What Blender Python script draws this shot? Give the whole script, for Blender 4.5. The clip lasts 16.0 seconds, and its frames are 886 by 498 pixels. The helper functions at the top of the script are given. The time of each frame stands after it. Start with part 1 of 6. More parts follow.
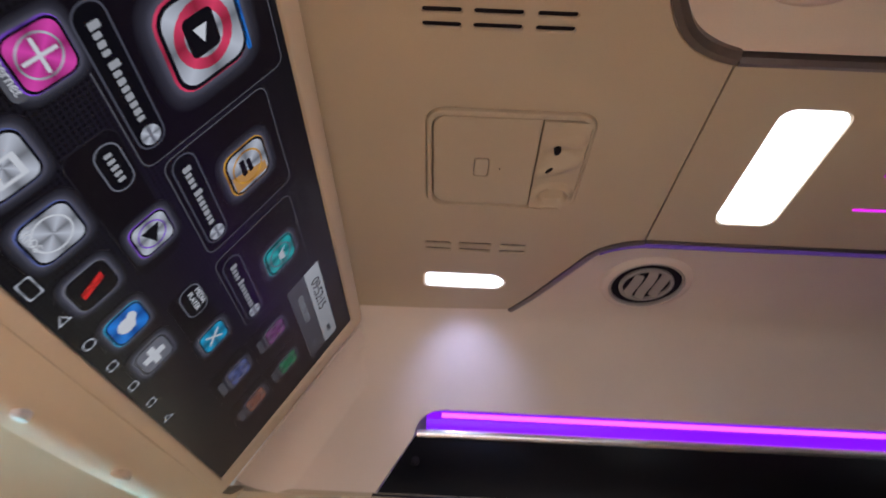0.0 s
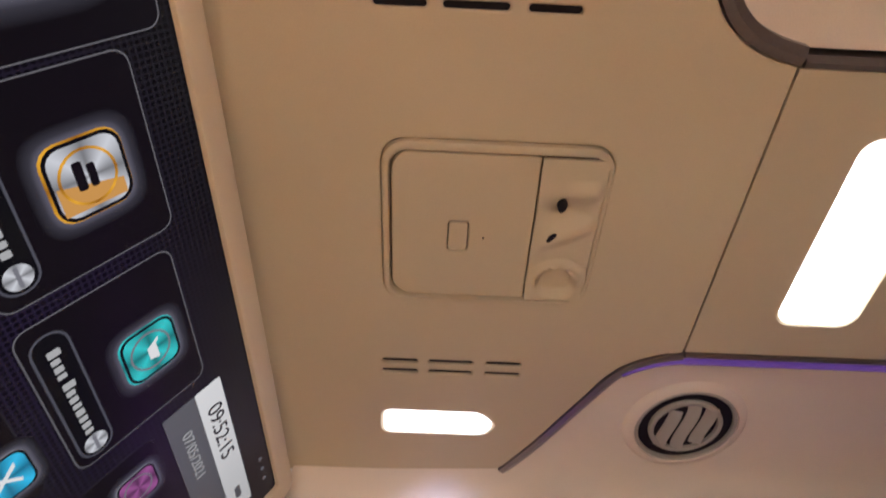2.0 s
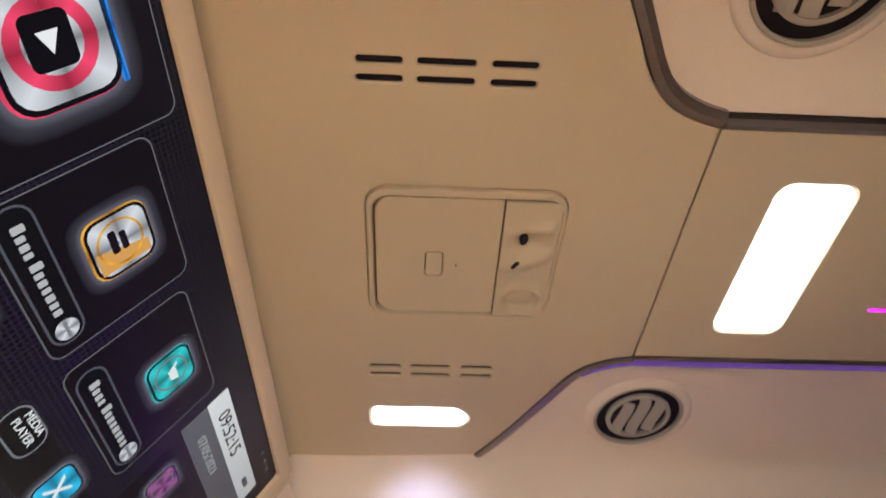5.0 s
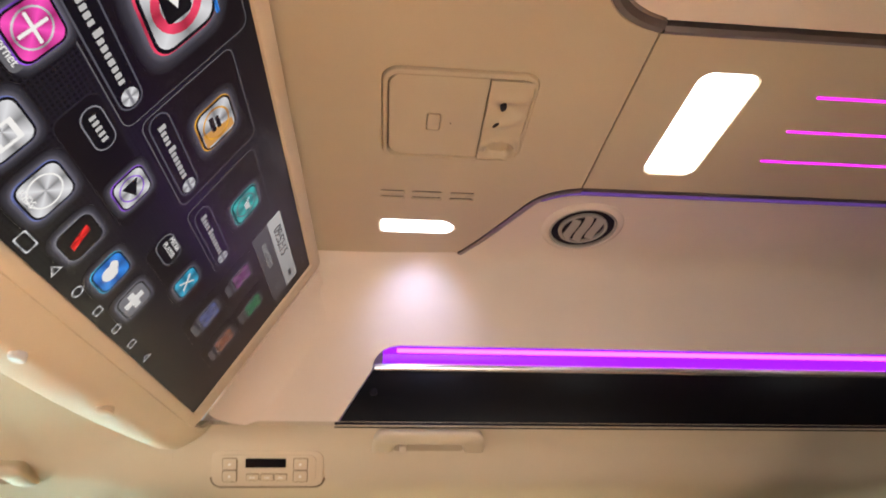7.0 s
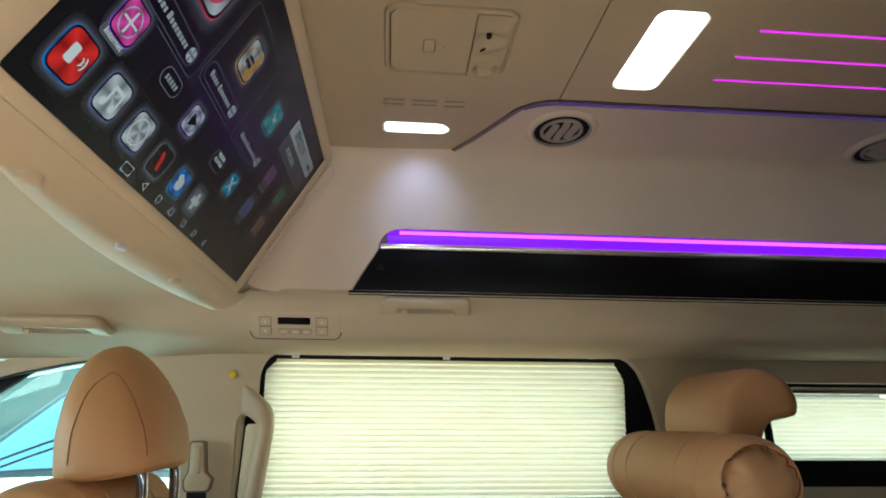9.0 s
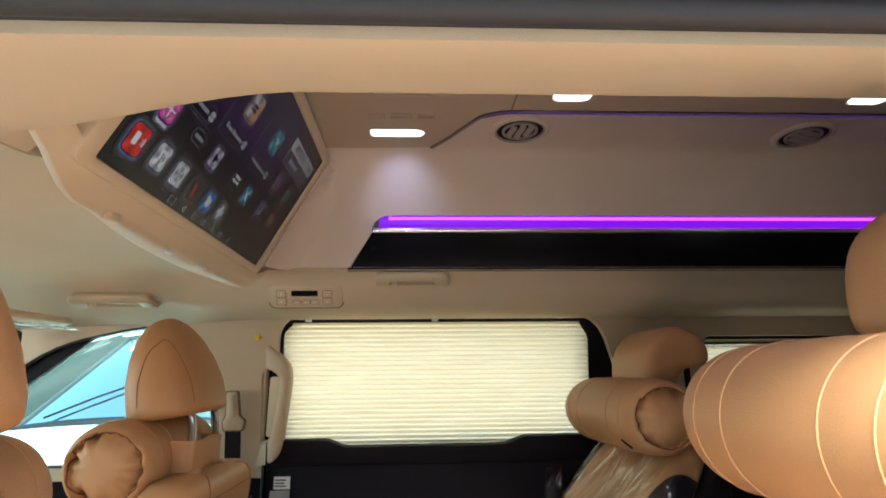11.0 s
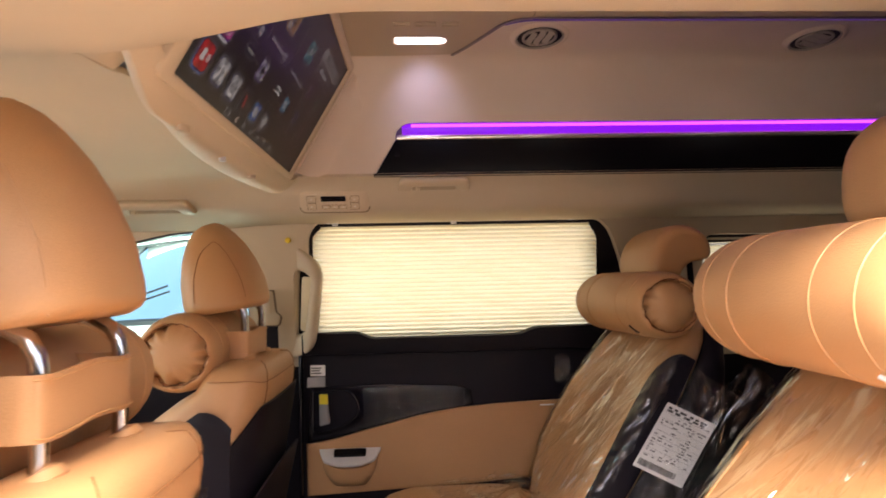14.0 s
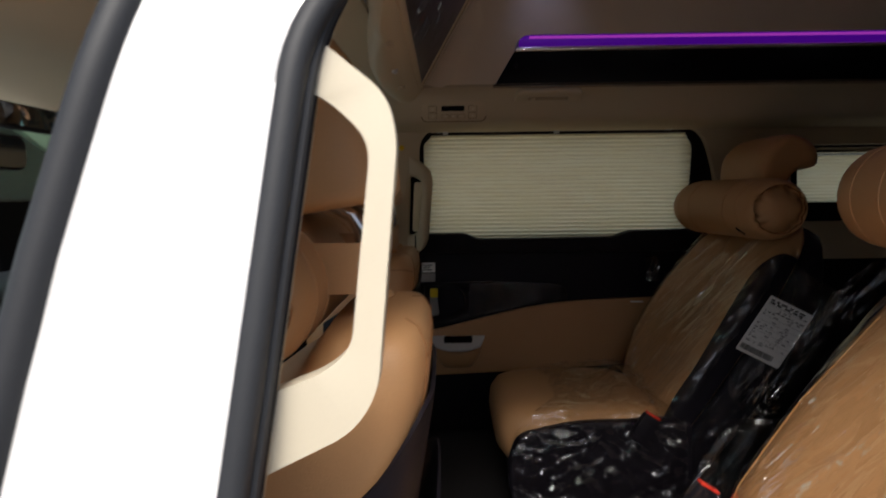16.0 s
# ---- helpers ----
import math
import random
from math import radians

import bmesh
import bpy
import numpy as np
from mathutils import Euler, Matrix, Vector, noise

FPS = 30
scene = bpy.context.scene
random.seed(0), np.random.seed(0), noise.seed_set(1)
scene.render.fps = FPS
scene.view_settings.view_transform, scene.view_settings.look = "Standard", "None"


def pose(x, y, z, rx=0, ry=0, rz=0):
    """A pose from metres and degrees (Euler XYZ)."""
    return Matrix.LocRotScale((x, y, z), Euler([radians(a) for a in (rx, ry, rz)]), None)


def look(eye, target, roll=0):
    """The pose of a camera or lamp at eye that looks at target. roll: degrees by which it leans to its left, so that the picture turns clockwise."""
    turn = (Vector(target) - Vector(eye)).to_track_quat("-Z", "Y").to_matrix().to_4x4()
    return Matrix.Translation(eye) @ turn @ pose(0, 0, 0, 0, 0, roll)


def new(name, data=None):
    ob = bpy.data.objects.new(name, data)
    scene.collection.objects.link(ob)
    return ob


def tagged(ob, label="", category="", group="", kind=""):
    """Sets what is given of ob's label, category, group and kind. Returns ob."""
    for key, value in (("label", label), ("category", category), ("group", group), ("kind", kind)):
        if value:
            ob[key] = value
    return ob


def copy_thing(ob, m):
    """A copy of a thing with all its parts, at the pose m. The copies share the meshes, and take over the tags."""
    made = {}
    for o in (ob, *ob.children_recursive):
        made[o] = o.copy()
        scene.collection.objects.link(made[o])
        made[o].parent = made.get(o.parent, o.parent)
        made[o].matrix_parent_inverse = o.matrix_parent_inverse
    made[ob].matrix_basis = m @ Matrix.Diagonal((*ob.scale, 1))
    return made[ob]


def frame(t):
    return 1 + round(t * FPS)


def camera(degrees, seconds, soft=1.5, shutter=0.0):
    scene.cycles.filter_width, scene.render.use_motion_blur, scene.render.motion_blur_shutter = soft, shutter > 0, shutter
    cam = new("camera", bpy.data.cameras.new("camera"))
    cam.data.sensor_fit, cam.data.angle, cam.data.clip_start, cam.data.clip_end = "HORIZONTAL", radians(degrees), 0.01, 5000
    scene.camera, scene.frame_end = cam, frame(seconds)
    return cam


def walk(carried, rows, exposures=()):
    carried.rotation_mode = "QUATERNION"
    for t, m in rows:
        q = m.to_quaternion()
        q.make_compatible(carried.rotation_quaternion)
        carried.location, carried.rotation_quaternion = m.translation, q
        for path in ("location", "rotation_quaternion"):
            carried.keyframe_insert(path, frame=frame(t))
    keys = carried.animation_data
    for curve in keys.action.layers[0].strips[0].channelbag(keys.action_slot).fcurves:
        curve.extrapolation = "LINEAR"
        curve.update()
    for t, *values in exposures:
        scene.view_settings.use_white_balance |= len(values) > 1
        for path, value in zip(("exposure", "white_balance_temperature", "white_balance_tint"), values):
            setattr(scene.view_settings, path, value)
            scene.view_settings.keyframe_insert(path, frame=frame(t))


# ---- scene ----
cam = camera(73.9, 16.0, 1.7, 0.5)
METRES, EYE, TILT, LEAN, TURN = 1.75, 1.42, 35.0, -2.5, -1.0
ROWS = [
    (0.0, 0.0, 0.0, 0.0, 0.0, 0.0, -0.0),
    (0.5, 0.0034, 0.045, -0.0212, -1.22, 4.73, -0.37),
    (1.0, 0.0066, 0.0894, -0.0491, -1.78, 8.42, 0.24),
    (1.5, 0.0046, 0.1352, -0.0581, -2.72, 14.17, 0.98),
    (2.0, 0.0084, 0.1537, -0.0521, -2.22, 18.68, 0.64),
    (2.5, 0.0112, 0.1497, -0.0348, -1.96, 21.92, 1.49),
    (3.0, 0.0168, 0.1449, -0.025, -1.37, 24.27, 2.21),
    (5.5, 0.0119, 0.0631, -0.0287, -4.51, 9.98, 1.55),
    (6.0, 0.0099, 0.0252, -0.0225, -5.62, 3.7, 1.5),
    (6.5, -0.0024, -0.0074, -0.0138, -5.47, -0.69, 0.95),
    (7.0, -0.0084, -0.0424, 0.0057, -5.21, -5.57, 0.32),
    (7.5, -0.0073, -0.0776, 0.0273, -4.5, -9.41, -0.06),
    (8.0, -0.0086, -0.1102, 0.0406, -4.18, -13.38, -0.24),
    (8.5, -0.0099, -0.1267, 0.0442, -4.67, -16.59, -0.56),
    (11.0, 0.0507, -0.2958, 0.158, -3.03, -23.04, 1.63),
    (11.5, 0.0558, -0.3058, 0.1528, -2.47, -25.38, 1.66),
    (12.0, 0.0502, -0.3096, 0.1589, -2.15, -27.03, 1.81),
    (12.5, 0.0509, -0.3202, 0.1602, -2.22, -28.23, 1.98),
    (13.0, 0.0478, -0.3324, 0.1688, -2.12, -29.5, 2.68),
    (13.5, 0.0441, -0.3402, 0.1764, -3.02, -30.5, 2.49),
    (14.0, 0.0049, -0.3527, 0.1835, -3.64, -32.07, 2.1),
    (14.5, -0.0506, -0.3692, 0.1942, -4.04, -33.24, 2.87),
    (15.0, -0.087, -0.3937, 0.2075, -4.42, -34.98, 2.58),
    (15.5, -0.1188, -0.4145, 0.2219, -2.6, -37.11, 3.19),
    (16.0, -0.1559, -0.4372, 0.2348, -0.93, -40.36, 3.28),
]
# seconds, stops, kelvin, tint
EXPOSURES = [(0.0, 2.66, 5950, 10), (0.5, 2.81, 6000, 12), (1.0, 2.91, 6250, -9), (1.5, 2.98, 6250, -2), (2.0, 3.13, 6500, 9), (3.0, 3.23, 6300, 9), (5.5, 3.41, 6600, 3), (6.5, 3.49, 7700, 5), (7.2, 3.41, 6500, 9), (8.0, 3.11, 6000, -9), (8.5, 2.74, 5850, -10), (11.0, 2.46, 6450, 5), (12.0, 2.27, 7000, 11), (13.5, 2.59, 7500, 24), (14.5, 2.56, 7600, 18), (15.2, 1.9, 7500, 17), (15.5, 1.18, 7100, 10), (16.0, 0.0, 6650, 10)]
walk(cam, [(t, pose(0, 0, EYE, TILT, LEAN, TURN) @ pose(METRES * x, METRES * y, METRES * z, 90 + pitch, roll, yaw)) for t, x, y, z, yaw, pitch, roll in ROWS], EXPOSURES)

# ---- world and sun ----
world = bpy.data.worlds.new("sky")
scene.world = world
world.use_nodes = True
wn = world.node_tree.nodes
sky = wn.new("ShaderNodeTexSky")
sky.sky_type, sky.sun_disc = "NISHITA", False
sky.sun_elevation, sky.sun_rotation, sky.dust_density = radians(51.5), radians(187), 3.0
world.node_tree.links.new(sky.outputs[0], wn["Background"].inputs[0])
wn["Background"].inputs[1].default_value = 0.15
sun = new("sun", bpy.data.lights.new("sun", "SUN"))
sun.data.energy, sun.data.angle, sun.data.color = 4.2, radians(36), (0.98, 0.95, 0.90)
sun.matrix_world = look((-0.5, -3.55, 4.5), (0, 0, 0))


def sky_lamp(at, target, wide, high, energy, colour):
    """The sky's light in a window's opening."""
    lamp = new("window_daylight", bpy.data.lights.new("window_daylight", "AREA"))
    lamp.data.shape, lamp.data.size, lamp.data.size_y = "RECTANGLE", wide, high
    lamp.data.energy, lamp.data.color = energy, colour
    lamp.matrix_world = look(at, target)


sky_lamp((0.15, 1.56, 1.335), (0.15, 1.0, 1.335), 0.98, 0.38, 0.19, (1.0, 0.97, 0.90))
sky_lamp((1.50, 1.56, 1.33), (1.50, 1.0, 1.33), 0.86, 0.25, 0.10, (1.0, 0.97, 0.90))
sky_lamp((-1.75, 0.60, 1.36), (-0.6, 0.60, 1.20), 1.5, 0.40, 1.7, (0.97, 0.98, 1.0))

# ---- materials ----


def mat(name, base, rough=0.5, metal=0.0, grain=0.0, size=400.0, vary=0.08, blotch=3.0, coat=0.0, emit=0.0, weave=False, spec=0.5):
    """A surface with colour variation at two scales, uneven gloss and fine relief."""
    m = bpy.data.materials.new(name)
    m.use_nodes = True
    n, l = m.node_tree.nodes, m.node_tree.links
    p = n["Principled BSDF"]
    p.inputs["Metallic"].default_value = metal
    p.inputs["Coat Weight"].default_value = coat
    p.inputs["Specular IOR Level"].default_value = spec
    tc = n.new("ShaderNodeTexCoord")
    big, fine = n.new("ShaderNodeTexNoise"), n.new("ShaderNodeTexNoise")
    big.inputs["Scale"].default_value, big.inputs["Detail"].default_value = blotch, 5
    fine.inputs["Scale"].default_value, fine.inputs["Detail"].default_value = size * 0.6, 2
    l.new(tc.outputs["Object"], big.inputs["Vector"])
    l.new(tc.outputs["Object"], fine.inputs["Vector"])
    add = n.new("ShaderNodeMath")
    add.operation = "MULTIPLY_ADD"
    add.inputs[1].default_value = 0.35
    l.new(fine.outputs["Fac"], add.inputs[0])
    l.new(big.outputs["Fac"], add.inputs[2])
    ramp = n.new("ShaderNodeMapRange")
    ramp.inputs["From Min"].default_value, ramp.inputs["From Max"].default_value = 0.4, 0.95
    ramp.inputs["To Min"].default_value, ramp.inputs["To Max"].default_value = 1 - vary, 1 + vary
    l.new(add.outputs[0], ramp.inputs["Value"])
    mul = n.new("ShaderNodeVectorMath")
    mul.operation = "SCALE"
    mul.inputs[0].default_value = base
    l.new(ramp.outputs[0], mul.inputs["Scale"])
    l.new(mul.outputs[0], p.inputs["Base Color"])
    rr = n.new("ShaderNodeMapRange")
    rr.inputs["To Min"].default_value, rr.inputs["To Max"].default_value = max(0.02, rough * 0.85), min(1, rough * 1.15)
    l.new(big.outputs["Fac"], rr.inputs["Value"])
    l.new(rr.outputs[0], p.inputs["Roughness"])
    if grain:
        bump = n.new("ShaderNodeBump")
        bump.inputs["Strength"].default_value, bump.inputs["Distance"].default_value = grain, 0.0006
        if weave:
            tex = n.new("ShaderNodeTexVoronoi")
            tex.inputs["Scale"].default_value = size
            l.new(tc.outputs["Object"], tex.inputs["Vector"])
            l.new(tex.outputs["Distance"], bump.inputs["Height"])
        else:
            l.new(fine.outputs["Fac"], bump.inputs["Height"])
        l.new(bump.outputs[0], p.inputs["Normal"])
    if emit:
        p.inputs["Emission Color"].default_value = (*base, 1)
        p.inputs["Emission Strength"].default_value = emit
    return m


def glow(name, colour, strength):
    m = bpy.data.materials.new(name)
    m.use_nodes = True
    p = m.node_tree.nodes["Principled BSDF"]
    p.inputs["Base Color"].default_value = (*[c * 0.3 for c in colour], 1)
    p.inputs["Roughness"].default_value = 0.35
    p.inputs["Emission Color"].default_value = (*colour, 1)
    p.inputs["Emission Strength"].default_value = strength
    return m


def film_material(name, tint, gloss, wrinkle, scale, base=0.04, facet=0.9, stretch=(1.0, 0.8, 3.4)):
    """Clear sheet: mostly see-through, with a glossy wrinkled skin."""
    m = bpy.data.materials.new(name)
    m.use_nodes = True
    n, l = m.node_tree.nodes, m.node_tree.links
    n.remove(n["Principled BSDF"])
    out = n["Material Output"]
    clear, shine, mix, fres = n.new("ShaderNodeBsdfTransparent"), n.new("ShaderNodeBsdfGlossy"), n.new("ShaderNodeMixShader"), n.new("ShaderNodeLayerWeight")
    clear.inputs[0].default_value = (*tint, 1)
    shine.inputs["Roughness"].default_value = gloss
    power, scale_up = n.new("ShaderNodeMath"), n.new("ShaderNodeMath")
    power.operation, scale_up.operation = "POWER", "MULTIPLY_ADD"
    power.inputs[1].default_value, scale_up.inputs[1].default_value, scale_up.inputs[2].default_value = 2.2, 0.55, base
    l.new(fres.outputs["Facing"], power.inputs[0])
    l.new(power.outputs[0], scale_up.inputs[0])
    if wrinkle:
        # long creases along the seat's back, finer ones across them
        tc, mp, bump, add = n.new("ShaderNodeTexCoord"), n.new("ShaderNodeMapping"), n.new("ShaderNodeBump"), n.new("ShaderNodeMath")
        mp.vector_type = "TEXTURE"
        mp.inputs["Scale"].default_value = stretch
        mp.inputs["Rotation"].default_value = (0.25, 0.57, 0.0)
        l.new(tc.outputs["Object"], mp.inputs["Vector"])
        heights = []
        for k, detail, form in ((1.0, 2.0, "RIDGED_MULTIFRACTAL"), (3.1, 1.0, "RIDGED_MULTIFRACTAL")):
            tex = n.new("ShaderNodeTexNoise")
            tex.noise_type = form
            tex.inputs["Scale"].default_value, tex.inputs["Detail"].default_value = scale * k, detail
            tex.inputs["Distortion"].default_value = 0.35
            l.new(mp.outputs[0], tex.inputs["Vector"])
            heights.append(tex.outputs["Fac"])
        add.operation, add.inputs[1].default_value = "MULTIPLY_ADD", 0.30
        l.new(heights[1], add.inputs[0])
        l.new(heights[0], add.inputs[2])
        bump.inputs["Strength"].default_value, bump.inputs["Distance"].default_value = 1.0, wrinkle
        l.new(add.outputs[0], bump.inputs["Height"])
        # flat crumpled facets between the creases, gathered in patches
        cells, patch, span, tip, tilted, level = (n.new("ShaderNodeTexVoronoi"), n.new("ShaderNodeTexNoise"), n.new("ShaderNodeMapRange"), n.new("ShaderNodeVectorMath"), n.new("ShaderNodeVectorMath"), n.new("ShaderNodeVectorMath"))
        bend, warp = n.new("ShaderNodeTexNoise"), n.new("ShaderNodeVectorMath")
        bend.inputs["Scale"].default_value, bend.inputs["Detail"].default_value = scale * 1.5, 1.0
        warp.operation, warp.inputs[1].default_value = "MULTIPLY_ADD", (0.07, 0.07, 0.07)
        l.new(mp.outputs[0], bend.inputs["Vector"])
        l.new(bend.outputs["Color"], warp.inputs[0])
        l.new(mp.outputs[0], warp.inputs[2])
        cells.inputs["Scale"].default_value = scale * 4.0
        l.new(warp.outputs[0], cells.inputs["Vector"])
        patch.inputs["Scale"].default_value, patch.inputs["Detail"].default_value = 7.0, 1.0
        l.new(tc.outputs["Object"], patch.inputs["Vector"])
        span.inputs["From Min"].default_value, span.inputs["From Max"].default_value = 0.42, 0.62
        span.inputs["To Min"].default_value, span.inputs["To Max"].default_value = 0.10, facet
        l.new(patch.outputs["Fac"], span.inputs["Value"])
        tip.operation, tip.inputs[1].default_value = "SUBTRACT", (0.5, 0.5, 0.5)
        l.new(cells.outputs["Color"], tip.inputs[0])
        tilted.operation, level.operation = "MULTIPLY_ADD", "NORMALIZE"
        l.new(tip.outputs[0], tilted.inputs[0])
        l.new(span.outputs["Result"], tilted.inputs[1])
        l.new(bump.outputs[0], tilted.inputs[2])
        l.new(tilted.outputs[0], level.inputs[0])
        l.new(level.outputs[0], shine.inputs["Normal"])
    l.new(scale_up.outputs[0], mix.inputs[0])
    l.new(clear.outputs[0], mix.inputs[1])
    l.new(shine.outputs[0], mix.inputs[2])
    l.new(mix.outputs[0], out.inputs[0])
    return m


def blind_material():
    m = bpy.data.materials.new("pleated_fabric")
    m.use_nodes = True
    n, l = m.node_tree.nodes, m.node_tree.links
    p = n["Principled BSDF"]
    trans, mix, tc, noise_tex = n.new("ShaderNodeBsdfTranslucent"), n.new("ShaderNodeMixShader"), n.new("ShaderNodeTexCoord"), n.new("ShaderNodeTexNoise")
    mp = n.new("ShaderNodeMapping")
    mp.inputs["Scale"].default_value = (2.5, 1, 12)
    noise_tex.inputs["Scale"].default_value, noise_tex.inputs["Detail"].default_value = 3.0, 4
    ramp = n.new("ShaderNodeValToRGB")
    ramp.color_ramp.elements[0].position, ramp.color_ramp.elements[0].color = 0.3, (0.95, 0.85, 0.59, 1)
    ramp.color_ramp.elements[1].position, ramp.color_ramp.elements[1].color = 0.7, (0.98, 0.90, 0.66, 1)
    l.new(tc.outputs["Object"], mp.inputs["Vector"])
    l.new(mp.outputs[0], noise_tex.inputs["Vector"])
    l.new(noise_tex.outputs["Fac"], ramp.inputs[0])
    l.new(ramp.outputs[0], p.inputs["Base Color"])
    l.new(ramp.outputs[0], trans.inputs[0])
    p.inputs["Roughness"].default_value = 0.9
    mix.inputs[0].default_value = 0.93
    l.new(p.outputs[0], mix.inputs[1])
    l.new(trans.outputs[0], mix.inputs[2])
    l.new(mix.outputs[0], n["Material Output"].inputs[0])
    return m


CREAM = mat("cream_plastic", (0.59, 0.485, 0.345), 0.55, grain=0.25, size=900, vary=0.05)
CREAM_SOFT = mat("cream_headliner_fabric", (0.58, 0.485, 0.35), 0.9, grain=0.5, size=700, vary=0.05, weave=True)
COVING = mat("cream_suede", (0.69, 0.585, 0.49), 0.95, grain=0.5, size=1100, vary=0.07)
CEILING = mat("beige_ceiling_plastic", (0.51, 0.415, 0.285), 0.6, grain=0.3, size=900, vary=0.06)
# paler copy of the cream: door daylight put into the near handle's colour
CREAM_LIT = mat("daylit_cream_plastic", (0.645, 0.575, 0.445), 0.5, grain=0.2, size=900, vary=0.04)
CREAM_SHADED = mat("shaded_cream_plastic", (0.40, 0.32, 0.22), 0.7, grain=0.2, size=900)
# dark cream, also laid in as shade round panels, keys and the belt guide
CREAM_DARK = mat("dark_cream_and_shade", (0.20, 0.15, 0.10), 0.8)
TAN = mat("tan_leather", (0.50, 0.268, 0.118), 0.50, grain=0.55, size=420, vary=0.07, weave=True)
TAN_DARK = mat("tan_fold_shade", (0.20, 0.075, 0.022), 0.7)
TAN_LINE = mat("tan_seam_line", (0.27, 0.12, 0.042), 0.6, grain=0.4, size=900)
TAN_SEAM = mat("tan_stitching", (0.52, 0.27, 0.105), 0.6, grain=0.4, size=900)
BLACK = mat("black_plastic", (0.010, 0.008, 0.0115), 0.6, spec=0.16, grain=0.4, size=700, vary=0.2)
BLACK_SEAM = mat("black_stitching", (0.045, 0.043, 0.05), 0.6)
BLACK_CLOTH = mat("black_leatherette", (0.010, 0.008, 0.012), 0.55, spec=0.17, grain=0.5, size=500, vary=0.2)
PIANO = mat("piano_black", (0.005, 0.004, 0.007), 0.22, vary=0.3, spec=0.3)
LEVER = mat("grey_lever", (0.26, 0.25, 0.25), 0.4, 0.2, vary=0.1)
SATIN_BLACK = mat("satin_black", (0.0035, 0.0032, 0.0045), 0.36, vary=0.3, spec=0.17)
RUBBER = mat("grey_rubber", (0.027, 0.029, 0.034), 0.6, grain=0.3, size=500, vary=0.15)
CHROME = mat("chrome", (0.50, 0.48, 0.47), 0.14, 1.0, vary=0.03)
SATIN = mat("satin_silver", (0.70, 0.70, 0.71), 0.38, 0.45, vary=0.05)
RAIL = mat("bright_rail", (0.86, 0.86, 0.90), 0.24, 0.85, vary=0.03)
TRIM = mat("dark_satin_trim", (0.24, 0.205, 0.20), 0.32, 0.75, vary=0.12)
GREY = mat("grey_vent_plastic", (0.36, 0.325, 0.28), 0.5, grain=0.2, size=800)
WHITE_PAINT = mat("white_car_paint", (0.80, 0.80, 0.80), 0.25, vary=0.02, coat=0.8)
PAPER = mat("white_paper", (0.78, 0.78, 0.76), 0.8, vary=0.04)
INK = mat("black_ink", (0.03, 0.03, 0.03), 0.8)
YELLOW = mat("yellow_tag", (0.80, 0.58, 0.03), 0.5)
RED = mat("red_buckle_button", (0.75, 0.05, 0.03), 0.4)
BLUE_CLIP = mat("blue_clip", (0.03, 0.04, 0.24), 0.35)
CARPET = mat("dark_carpet", (0.012, 0.010, 0.010), 0.95, grain=1.0, size=600, vary=0.3)
ASPHALT = mat("concrete", (0.135, 0.132, 0.128), 0.9, grain=0.8, size=120, vary=0.25, blotch=0.4)
BLIND = blind_material()
BLIND_SHADE = mat("fold_shade", (0.70, 0.57, 0.34), 0.9)
BLIND_EDGE = mat("pale_fabric_edge", (0.78, 0.70, 0.52), 0.8, vary=0.05)
CLEAR = film_material("clear_glass", (0.93, 0.92, 0.86), 0.02, 0, 1)
GLASS = film_material("tinted_glass", (0.74, 0.98, 0.94), 0.02, 0, 1)
SCREEN_GLASS = film_material("car_windscreen", (0.50, 0.62, 0.62), 0.03, 0, 1, 0.80)
PLASTIC = film_material("clear_plastic_film", (0.98, 0.98, 0.97), 0.05, 0.032, 12.0, 0.07, 1.0)
PLASTIC_LOOSE = film_material("loose_clear_film", (0.98, 0.98, 0.97), 0.06, 0.030, 9.0, 0.11, 1.7)
PLASTIC_THIN = film_material("thin_protective_film", (0.98, 0.98, 0.98), 0.09, 0.030, 24.0, 0.045, 1.2)
PLASTIC_SIDE = film_material("thin_clear_film", (0.98, 0.98, 0.97), 0.08, 0.030, 20.0, 0.045, 0.9)
PLASTIC_HEM = film_material("hanging_clear_film", (0.98, 0.98, 0.97), 0.09, 0.030, 13.0, 0.07, 0.9, (3.6, 0.8, 1.0))
PLASTIC_SEAT = film_material("crinkled_clear_film", (0.98, 0.98, 0.97), 0.08, 0.030, 8.0, 0.075, 1.15)
LAMP = glow("lamp_diffuser", (0.94, 0.95, 1.0), 0.5)
LAMP_SMALL = glow("reading_lamp_diffuser", (0.90, 0.89, 1.0), 0.55)
LED = glow("violet_led", (0.255, 0.008, 0.90), 0.135)
LED_LINE = glow("violet_led_tube", (0.80, 0.09, 1.0), 0.34)
LED_ROW = glow("magenta_led_line", (0.78, 0.02, 0.80), 0.17)
TRIM_GLOW = glow("violet_trim_glow", (0.22, 0.10, 0.52), 0.036)

# ---- mesh tools ----
PLACE = {}


def link(name, bm, material, angle=38):
    me = bpy.data.meshes.new(name)
    bmesh.ops.recalc_face_normals(bm, faces=bm.faces)
    bm.to_mesh(me)
    bm.free()
    me.shade_smooth()
    me.set_sharp_from_angle(angle=radians(angle))
    me.materials.append(material)
    return new(name, me)


def thing(name, at, label, category, group="", kind=""):
    """An empty at a thing's base, to which its parts belong."""
    ob = new(name)
    ob.empty_display_size = 0.05
    ob.location = at
    PLACE[ob.name] = Matrix.Translation(at)
    return tagged(ob, label, category, group, kind)


